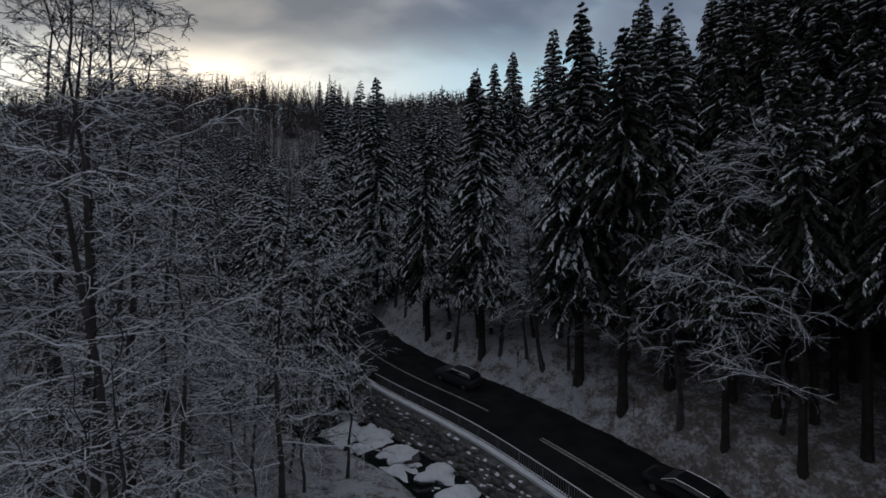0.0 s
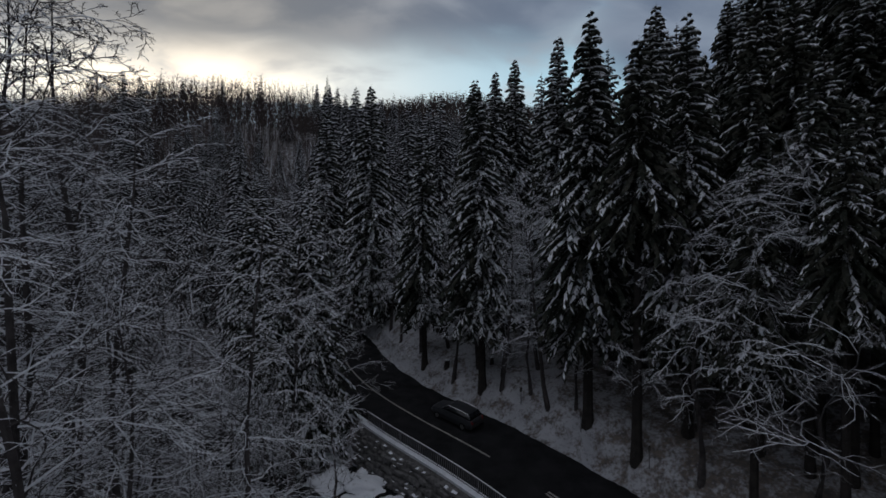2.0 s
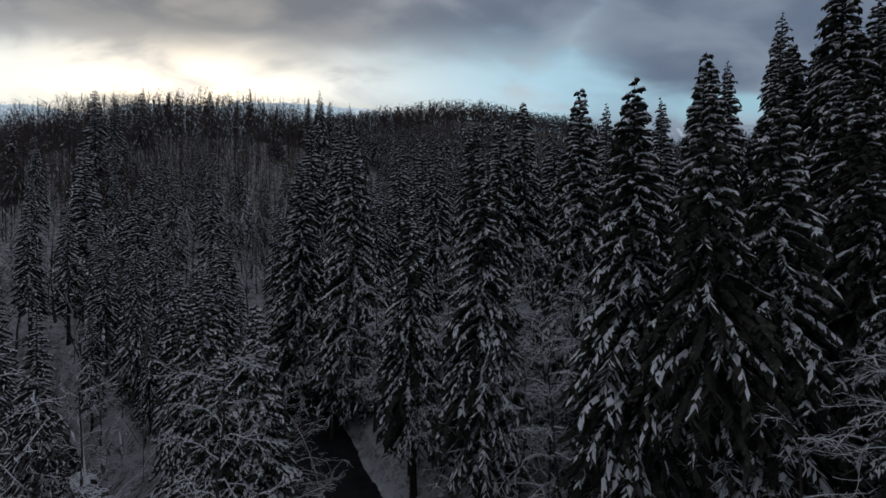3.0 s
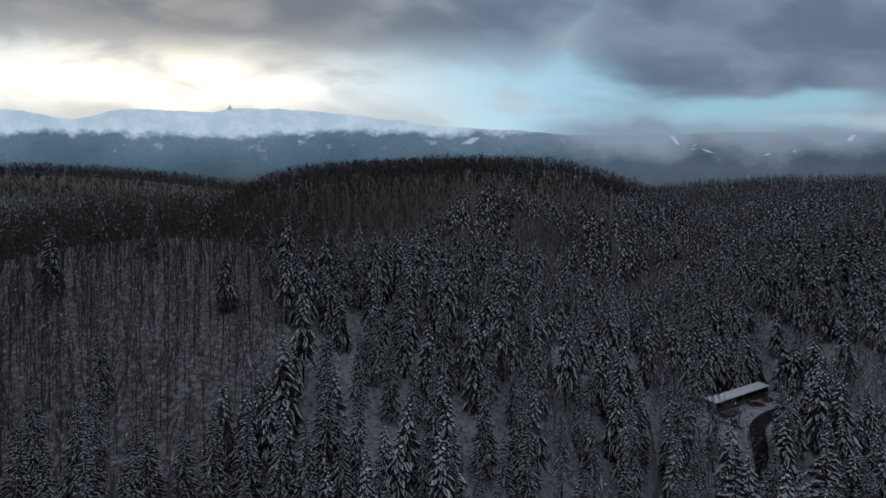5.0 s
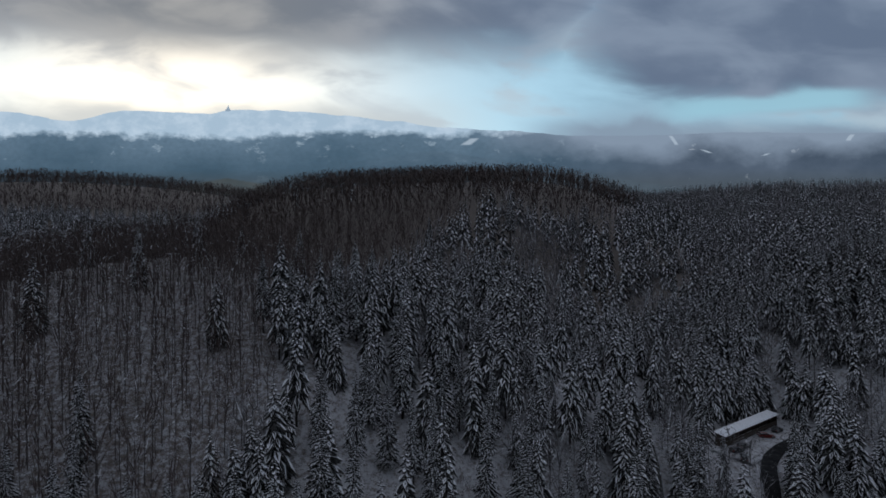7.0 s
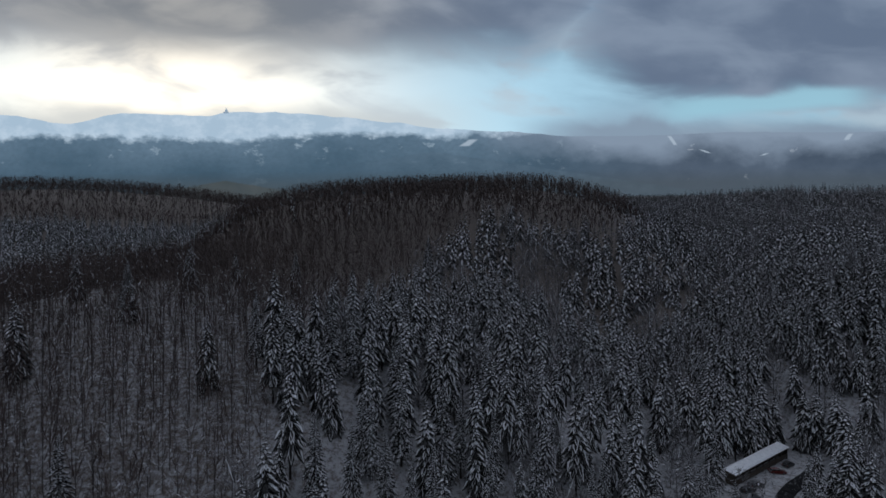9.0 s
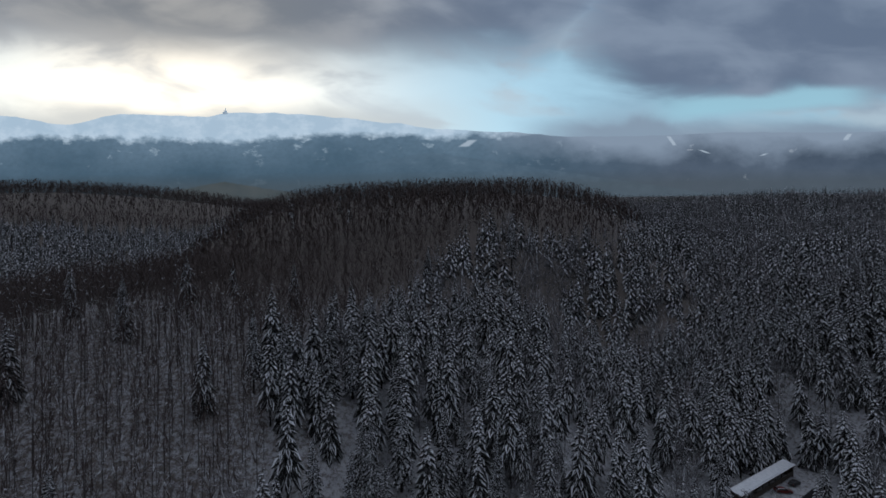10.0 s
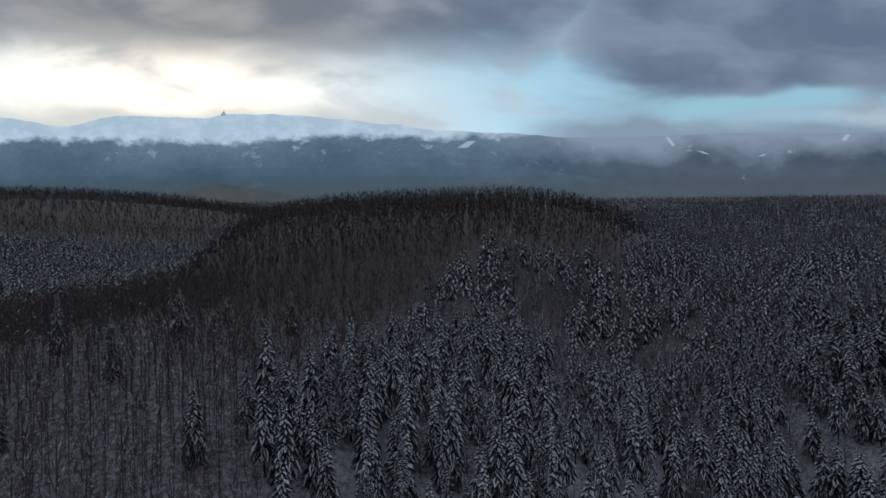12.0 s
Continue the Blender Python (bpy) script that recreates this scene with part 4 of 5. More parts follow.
def mat_mountains():
    m = Mat("hazed_mountain_glow", 1.0)
    pos = m.node("ShaderNodeNewGeometry").outputs["Position"]
    sep = m.node("ShaderNodeSeparateXYZ", Vector=pos)
    u = m.math("DIVIDE", sep.outputs[0], sep.outputs[1])
    v = m.math("DIVIDE", m.math("SUBTRACT", sep.outputs[2], 103.0), sep.outputs[1])
    flat = m.node("ShaderNodeCombineXYZ", X=m.math("MULTIPLY", u, 1.0), Y=m.math("MULTIPLY", v, 1.4))

    def tex(scale, detail, rough=0.6):
        return m.node("ShaderNodeTexNoise", Vector=flat.outputs[0], Scale=scale, Detail=detail, Roughness=rough).outputs[0]

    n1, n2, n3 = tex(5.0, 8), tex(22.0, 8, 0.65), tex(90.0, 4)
    # the blue of distant air is put into the woods and snow colours
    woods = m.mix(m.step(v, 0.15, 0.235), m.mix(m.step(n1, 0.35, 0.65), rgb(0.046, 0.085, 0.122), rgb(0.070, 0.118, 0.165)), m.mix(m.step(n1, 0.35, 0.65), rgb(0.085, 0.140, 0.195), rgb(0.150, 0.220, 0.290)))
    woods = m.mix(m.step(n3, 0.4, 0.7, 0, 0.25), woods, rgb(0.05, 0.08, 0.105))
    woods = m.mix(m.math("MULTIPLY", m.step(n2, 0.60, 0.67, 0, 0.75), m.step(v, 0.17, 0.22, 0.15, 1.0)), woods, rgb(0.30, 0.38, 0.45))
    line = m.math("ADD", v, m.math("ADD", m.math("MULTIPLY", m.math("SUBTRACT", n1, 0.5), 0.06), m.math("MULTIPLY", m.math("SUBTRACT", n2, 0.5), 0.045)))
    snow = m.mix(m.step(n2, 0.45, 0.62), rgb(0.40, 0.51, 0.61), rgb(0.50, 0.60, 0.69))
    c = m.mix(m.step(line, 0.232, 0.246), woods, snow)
    # duller light and air away from the sun, painted as darker colours
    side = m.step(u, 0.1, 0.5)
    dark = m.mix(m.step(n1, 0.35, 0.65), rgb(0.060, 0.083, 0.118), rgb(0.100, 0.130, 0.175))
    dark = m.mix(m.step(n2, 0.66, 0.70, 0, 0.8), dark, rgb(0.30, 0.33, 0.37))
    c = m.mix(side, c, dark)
    # a nearer wooded spur
    spur = m.math("SUBTRACT", m.math("SUBTRACT", 0.206, m.math("MULTIPLY", m.math("ABSOLUTE", m.math("ADD", u, 0.02)), 0.16)), v)
    spur = m.step(m.math("ADD", spur, m.math("MULTIPLY", m.math("SUBTRACT", n3, 0.5), 0.006)), -0.001, 0.002)
    c = m.mix(m.math("MULTIPLY", spur, m.step(u, -0.3, 0.05, 0.0, 0.55)), c, m.mix(m.step(n2, 0.35, 0.65), rgb(0.062, 0.098, 0.135), rgb(0.11, 0.16, 0.21)))
    # a low wooded hillock before the range
    knoll = m.math("SUBTRACT", m.math("SUBTRACT", 0.146, m.math("MULTIPLY", m.math("ABSOLUTE", m.math("ADD", u, 0.455)), 0.17)), v)
    c = m.mix(m.math("MULTIPLY", m.step(m.math("ADD", knoll, m.math("MULTIPLY", m.math("SUBTRACT", n3, 0.5), 0.005)), -0.001, 0.002), 0.85), c, m.mix(m.step(n2, 0.35, 0.65), rgb(0.045, 0.052, 0.046), rgb(0.085, 0.085, 0.072)))
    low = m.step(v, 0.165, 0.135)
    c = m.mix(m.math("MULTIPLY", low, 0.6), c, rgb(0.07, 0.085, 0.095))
    # cloud on the ridge, painted as haze in the mist colour of the sky
    painted_haze = m.math("MULTIPLY", m.step(u, 0.06, 0.3), m.step(m.math("ADD", v, m.math("MULTIPLY", m.math("SUBTRACT", n1, 0.5), 0.12)), 0.175, 0.232))
    c = m.mix(painted_haze, c, rgb(0.235, 0.29, 0.365))
    # ski runs cut through the woods
    def run(at, lean, lo, hi, half):
        off = m.math("ABSOLUTE", m.math("SUBTRACT", m.math("ADD", u, m.math("MULTIPLY", m.math("SUBTRACT", n1, 0.5), 0.03)), m.math("ADD", at - lean * lo, m.math("MULTIPLY", v, lean))))
        return m.math("MULTIPLY", m.step(off, half, half * 0.5), m.math("MULTIPLY", m.step(v, lo, lo + 0.003), m.step(v, hi, hi - 0.003)))

    for at, lean, lo, hi, half in ((0.500, -0.6, 0.214, 0.236, 0.005), (0.57, -2.5, 0.196, 0.206, 0.006), (0.865, 0.7, 0.222, 0.238, 0.006), (0.68, 2.5, 0.190, 0.197, 0.006), (0.05, 1.2, 0.215, 0.232, 0.012)):
        c = m.mix(m.math("MULTIPLY", run(at, lean, lo, hi, half), 0.75), c, rgb(0.42, 0.49, 0.56))
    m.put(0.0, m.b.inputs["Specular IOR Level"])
    # lit by no lamp: the range gives off its own hazed colour
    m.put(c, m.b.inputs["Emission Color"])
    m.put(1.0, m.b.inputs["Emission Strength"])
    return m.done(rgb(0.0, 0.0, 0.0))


def build_mountains():
    us = np.linspace(-2.2, 2.2, 460)
    steps = np.linspace(0, 1, 26)
    verts = []
    for s in steps:
        d = 2750 + 1750 * s
        for u in us:
            top = ridge(u) + 0.0016 * noise.noise((u * 30, 0, 5)) + 0.0008 * noise.noise((u * 110, 0, 9))
            v = 0.075 + (top - 0.075) * s ** 0.8
            v += 0.010 * math.sin(3.14 * s) * noise.noise((u * 5, s * 4, 2)) * 2
            verts.append((u * d, d, 103 + v * d))
    w = len(us)
    faces = [(j * w + i, j * w + i + 1, (j + 1) * w + i + 1, (j + 1) * w + i) for j in range(len(steps) - 1) for i in range(w - 1)]
    me = bpy.data.meshes.new("mountain_backdrop")
    me.from_pydata(verts, [], faces)
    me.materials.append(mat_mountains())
    me.polygons.foreach_set("use_smooth", [True] * len(faces))
    tagged(new("mountain_backdrop", me), "distant snowy mountain range with wooded lower slopes", "mountains", kind="structure")


build_mountains()


# ---- roadside
def across(i, off, lift=0.0):
    """A place beside the road: off metres to the right of centre point i."""
    p = CENTRE[i]
    d = (CENTRE[i + 1] - CENTRE[i - 1]).normalized()
    q = p + Vector((d.y, -d.x)) * off
    return Vector((q.x, q.y, road_height(q.x, q.y) + lift)), d


def nearest(x, y):
    return min(range(1, len(CENTRE) - 1), key=lambda i: (CENTRE[i].x - x) ** 2 + (CENTRE[i].y - y) ** 2)


def strip(name, points_a, points_b, top, bottom, mat):
    """A closed strip between two rows of places."""
    geo = Geo()
    up, dn = Vector((0, 0, top)), Vector((0, 0, bottom))
    for i in range(len(points_a) - 1):
        a, b, c, d = points_a[i], points_a[i + 1], points_b[i + 1], points_b[i]
        geo.face((a + up, d + up, c + up, b + up))
        geo.face((a + dn, a + up, b + up, b + dn))
        geo.face((d + up, d + dn, c + dn, c + up))
    for i in (0, len(points_a) - 1):
        a, d = points_a[i], points_b[i]
        geo.face((a + dn, d + dn, d + up, a + up))
    return geo.mesh(name, [mat])


def build_lines():
    i_solid, i_double = nearest(3.4, 37.0), nearest(5.9, 34.6)
    for name, first, last, offs in (("centre_line", i_solid, len(CENTRE) - 4, (0.0,)), ("double_line", 4, i_double, (-0.13, 0.13))):
        for o in offs:
            a = [across(i, o - 0.07)[0] for i in range(first, last)]
            b = [across(i, o + 0.07)[0] for i in range(first, last)]
            tagged(new(name, strip(name, a, b, 0.108, 0.102, LINE_PAINT)), "worn pale centre line painted on the asphalt", "road marking", kind="structure")


build_lines()


def build_verge():
    """Ploughed snow along the far edge of the asphalt."""
    pts = along(ROAD, 0.4)
    geo, rows = Geo(), []
    for i, p in enumerate(pts):
        d = (pts[min(i + 1, len(pts) - 1)] - pts[max(i - 1, 0)]).normalized()
        n = Vector((d.y, -d.x))
        wob = 0.22 * noise.noise((p.x * 0.5, p.y * 0.5, 4)) + 0.10 * noise.noise((p.x * 2.1, p.y * 2.1, 8))
        row = []
        for o, lift in ((4.2, 0.09), (4.4, 0.15), (4.75, 0.24), (5.3, 0.38), (6.0, 0.0)):
            q = p + n * (o + wob)
            z = road_height(*q) + lift + 0.05 * noise.noise((q.x * 2, q.y * 2, 1))
            row.append(Vector((*q, z if o < 5.2 else max(z, ground(*q) + (0.05 if o < 5.7 else -0.15)))))
        rows.append(row)
    for a, b in zip(rows, rows[1:]):
        for k in range(4):
            geo.face((a[k], a[k + 1], b[k + 1], b[k]))
    tagged(new("snow_verge", geo.mesh("snow_verge", [GROUND], True)), "low bank of ploughed snow along the road", "snow bank", kind="structure")


build_verge()
RAIL_FROM, RAIL_TO = nearest(22, 12), nearest(-4.2, 43.6)


def box_bm(bm, centre, size, turn=None, bevel=0.0):
    made = bmesh.ops.create_cube(bm, size=1.0)["verts"]
    m = Matrix.Translation(centre) @ (turn if turn is not None else Matrix.Identity(4)) @ Matrix.Diagonal((*size, 1))
    bmesh.ops.transform(bm, matrix=m, verts=made)
    if bevel:
        edges = list({e for v in made for e in v.link_edges})
        bmesh.ops.bevel(bm, geom=edges, offset=bevel, segments=2, affect="EDGES")


def build_railing():
    root = tagged(new("railing"), "dark steel picket railing along the road on a snowy ledge", "railing")
    root.location = across(RAIL_FROM, -3.45)[0]
    here = Matrix.Translation(-root.location)
    for name, lift, r in (("top_rail", 1.05, 0.035), ("bottom_rail", 0.18, 0.025)):
        geo = Geo()
        tube(geo, [across(i, -3.45, lift)[0] - root.location for i in range(RAIL_FROM, RAIL_TO + 1)], [r] * (RAIL_TO - RAIL_FROM + 1), 6)
        part(name, geo.mesh(name, [RAIL_STEEL]), root)
    geo = Geo()
    pts = [across(i, -3.45, 1.10)[0] - root.location for i in range(RAIL_FROM, RAIL_TO + 1)]
    tube(geo, pts, [0.035 + 0.015 * noise.noise((i * 0.7, 0, 0)) for i in range(len(pts))], 5)
    part("snow_cap", geo.mesh("rail_snow", [DRIFT_SNOW]), root, "thin snow lying on the top rail")
    bm = bmesh.new()
    box_bm(bm, Vector((0, 0, 0.52)), (0.08, 0.08, 1.12))
    post_me = from_bm("rail_post", bm, [RAIL_STEEL])
    bm = bmesh.new()
    box_bm(bm, Vector((0, 0, 0.6)), (0.034, 0.034, 0.86))
    picket_me = from_bm("rail_picket", bm, [RAIL_STEEL])
    for i in range(RAIL_FROM, RAIL_TO):
        a, b = across(i, -3.45)[0], across(i + 1, -3.45)[0]
        ob = part("post" if i % 2 == 0 else "picket", post_me if i % 2 == 0 else picket_me, root)
        ob.location = a - root.location
        for k in range(1, 5):
            ob = part("picket", picket_me, root)
            ob.location = a.lerp(b, k / 5) - root.location


build_railing()


def build_wall():
    """The retaining wall under the railing: a snowy coping and courses of rough stones."""
    a = [across(i, -3.85)[0] for i in range(RAIL_FROM, RAIL_TO + 3)]
    b = [across(i, -3.28)[0] for i in range(RAIL_FROM, RAIL_TO + 3)]
    tagged(new("wall_coping", strip("wall_coping", a, b, 0.17, -0.5, DRIFT_SNOW)), "snow-covered coping of the retaining wall", "wall", kind="structure")
    geo = Geo()
    rows = []
    for i in range(RAIL_FROM, RAIL_TO + 3):
        rows.append([across(i, o, z)[0] for o, z in ((-3.95, 0.05), (-4.3, -0.6), (-5.0, -2.0), (-5.7, -3.6))])
    for p, q in zip(rows, rows[1:]):
        for k in range(3):
            geo.face((p[k], p[k + 1], q[k + 1], q[k]))
    wall = tagged(new("retaining_wall", geo.mesh("retaining_wall", [STONE])), "rough stone retaining wall sloping down to the stream", "wall", kind="structure")
    rnd = random.Random(8)
    shapes = []
    for s in range(6):
        bm = bmesh.new()
        bmesh.ops.create_cube(bm, size=1.0)
        bmesh.ops.subdivide_edges(bm, edges=bm.edges[:], cuts=1, use_grid_fill=True)
        for v in bm.verts:
            v.co = v.co.normalized() * 0.55 * rnd.uniform(0.8, 1.15) * 0.6 + v.co * 0.5
        shapes.append(from_bm("wall_stone", bm, [STONE, DRIFT_SNOW]))
        for f in shapes[-1].polygons:
            f.material_index = 1 if f.normal.z > 0.75 and rnd.random() < 0.1 else 0
    first, last = nearest(15, 22.5), RAIL_TO + 1
    for course in range(6):
        pos = first + 0.3 * (course % 2)
        while pos < last:
            i = int(pos)
            t = (course + 0.5) / 6
            o, z = -4.12 - 1.05 * t, -0.15 - 2.0 * t
            p0, d = across(i, o, z)
            p = p0 + Vector((d.x, d.y, d.y * SLOPE)) * (pos - i)
            ob = part("stone", shapes[rnd.randrange(6)], wall)
            yaw = math.degrees(math.atan2(d.y, d.x)) + rnd.uniform(-8, 8)
            p = p + Vector((rnd.uniform(-0.07, 0.07), rnd.uniform(-0.07, 0.07), rnd.uniform(-0.12, 0.12)))
            ob.matrix_basis = pose(*p, rnd.uniform(-14, 14), rnd.uniform(-12, 12), yaw) @ Matrix.Diagonal((rnd.uniform(0.45, 1.05), rnd.uniform(0.38, 0.55), rnd.uniform(0.28, 0.46), 1))
            pos += rnd.uniform(0.58, 0.74)


build_wall()


def build_water(name, line, lift, half, label, base):
    pts = along(line, 1.2)
    geo = Geo()
    rows = []
    for i, p in enumerate(pts):
        d = (pts[min(i + 1, len(pts) - 1)] - pts[max(i - 1, 0)]).normalized()
        n = Vector((d.y, -d.x))
        z = base(p.x, p.y) + lift
        rows.append([Vector((*(p + n * o), z + 0.03 * noise.noise((p.x, p.y, o)))) for o in (-half, -half / 2, 0, half / 2, half)])
    for a, b in zip(rows, rows[1:]):
        for k in range(4):
            geo.face((a[k], a[k + 1], b[k + 1], b[k]))
    tagged(new(name, geo.mesh(name, [WATER], True)), label, "stream", kind="structure")


build_water("stream_water", STREAM[:12], -1.75, 3.2, "dark shallow stream among snowy boulders", road_height)
build_water("brook_water", BROOK, 0.40, 0.8, "dark brook between snowy banks in the wood", ground)


def boulder_mesh(seed):
    rnd = random.Random(seed)
    stone, cap = bmesh.new(), bmesh.new()
    for bm, grow in ((stone, 1.0), (cap, 1.07)):
        bmesh.ops.create_icosphere(bm, subdivisions=3, radius=1.0)
        for v in bm.verts:
            k = 1 + 0.6 * noise.noise(v.co * 1.1 + Vector((seed * 3.1, 0, 0))) + 0.25 * noise.noise(v.co * 2.8 + Vector((0, seed, 0)))
            v.co = Vector((v.co.x * 1.1, v.co.y * 0.85, v.co.z * 0.62)) * k * grow
    low = [v for v in cap.verts if v.co.z < 0.02 + 0.22 * noise.noise(v.co * 3.1)]
    bmesh.ops.delete(cap, geom=low, context="VERTS")
    for v in cap.verts:
        v.co.z += 0.05
    a, b = from_bm("boulder_stone", stone, [STONE]), from_bm("boulder_snow", cap, [DRIFT_SNOW])
    for me in (a, b):
        me.polygons.foreach_set("use_smooth", [True] * len(me.polygons))
    return a, b


def build_boulders():
    shapes = [boulder_mesh(s) for s in range(5)]
    rnd = random.Random(12)
    path = along(STREAM[2:10], 0.5)
    for i, p in enumerate(path):
        for _ in range(3 if p.y > 24 else 1):
            size = rnd.choice((0.22, 0.3, 0.4, 0.5, 0.65, 0.9, 1.3))
            x, y = p.x + rnd.uniform(-3.0, 2.4), p.y + rnd.uniform(-2.6, 2.2)
            if away(ROAD, x, y)[0] < 5.2 + size * 0.7 or rnd.random() < 0.2:
                continue
            s = shapes[rnd.randrange(5)]
            ob = tagged(new("boulder"), "grey stream boulder capped with thick snow", "boulder", "stream boulders")
            part("stone", s[0], ob)
            part("snow_cap", s[1], ob, "rounded cap of fresh snow")
            z = max(ground(x, y), road_height(x, y) - 2.0) + 0.12 * size
            ob.matrix_basis = pose(x, y, z, rnd.uniform(-8, 8), rnd.uniform(-8, 8), rnd.uniform(0, 360)) @ Matrix.Diagonal((size * 1.15, size, size * 0.7, 1))


build_boulders()


# ------------------------------------------------------------------ posts, stumps, cars
def build_posts():
    wood_mat = mat_plain("weathered_post", rgb(0.05, 0.042, 0.036), rgb(0.09, 0.08, 0.07), 0.8)
    bm = bmesh.new()
    bmesh.ops.create_cone(bm, cap_ends=True, segments=8, radius1=0.035, radius2=0.03, depth=1.5, matrix=Matrix.Translation((0, 0, 0.6)))
    pole = from_bm("marker_pole", bm, [RAIL_STEEL])
    bm = bmesh.new()
    box_bm(bm, Vector((0, 0, 1.25)), (0.30, 0.05, 0.36), None, 0.02)
    board = from_bm("marker_board", bm, [wood_mat])
    for k, (x, y) in enumerate(((5.3, 40.1), (9.2, 37.0), (13.2, 33.0))):
        i = nearest(x, y)
        p, d = across(i, 5.4)
        ob = tagged(new("marker_post"), "slim roadside marker post with a small dark board", "post", "roadside markers")
        part("pole", pole, ob)
        part("board", board, ob)
        ob.matrix_basis = pose(p.x, p.y, ground(p.x, p.y), 0, 0, math.degrees(math.atan2(d.y, d.x)) - 90 + 8 * k)


build_posts()


def build_stumps():
    rnd = random.Random(31)
    for k in range(9):
        x, y = rnd.uniform(-6, 20), rnd.uniform(30, 54)
        if away(ROAD, x, y)[1] < 0 or away(ROAD, x, y)[0] < 5 or not free(x, y, 0.8):
            continue
        taken.append((x, y))
        h, r = rnd.uniform(0.5, 1.1), rnd.uniform(0.16, 0.28)
        ob = tagged(new("tree_stump"), "short dark tree stump with a cap of snow", "stump", "bank stumps")
        geo = Geo()
        tube(geo, [Vector((0, 0, -0.3)), Vector((0, 0, 0.1)), Vector((0.03, 0, h))], [r * 1.5, r * 1.1, r], 8)
        part("wood", geo.mesh("stump_wood", [SPRUCE_BARK], True), ob)
        geo = Geo()
        tube(geo, [Vector((0.03, 0, h - 0.02)), Vector((0.03, 0, h + 0.08)), Vector((0.03, 0, h + 0.13))], [r * 1.05, r * 0.9, 0.003], 8)
        part("snow_cap", geo.mesh("stump_snow", [DRIFT_SNOW], True), ob)
        ob.location = (x, y, ground(x, y))


build_stumps()


def car_mats(body, other):
    glass = mat_plain("car_glass", rgb(0.012, 0.014, 0.016), rgb(0.02, 0.022, 0.025), 0.08)
    return (mat_plain("car_paint", body, other, 0.28, 0.3, 1.5), glass, mat_plain("tyre_rubber", rgb(0.012, 0.012, 0.012), rgb(0.03, 0.03, 0.03), 0.8),
            mat_plain("wheel_metal", rgb(0.3, 0.3, 0.31), rgb(0.4, 0.4, 0.41), 0.35, 0.8), mat_plain("lamp_red", rgb(0.25, 0.01, 0.01), rgb(0.3, 0.02, 0.02), 0.3),
            mat_plain("plastic_trim", rgb(0.02, 0.02, 0.02), rgb(0.04, 0.04, 0.04), 0.6), mat_plain("chrome_strip", rgb(0.7, 0.7, 0.72), rgb(0.6, 0.6, 0.62), 0.2, 1.0))


def car_section(geo, stations, slot=0):
    """A body lofted through cross sections (x, half width, low, high, top half width)."""
    rings = []
    for x, w, lo, hi, wt in stations:
        m = lo + (hi - lo) * 0.55
        rings.append([Vector((x, -w * 0.92, lo)), Vector((x, -w, m)), Vector((x, -wt, hi)), Vector((x, 0, hi + 0.03)), Vector((x, wt, hi)), Vector((x, w, m)), Vector((x, w * 0.92, lo))])
    for a, b in zip(rings, rings[1:]):
        for k in range(6):
            geo.face((a[k], a[k + 1], b[k + 1], b[k]), slot)
    geo.face(rings[0][::-1], slot)
    geo.face(rings[-1], slot)


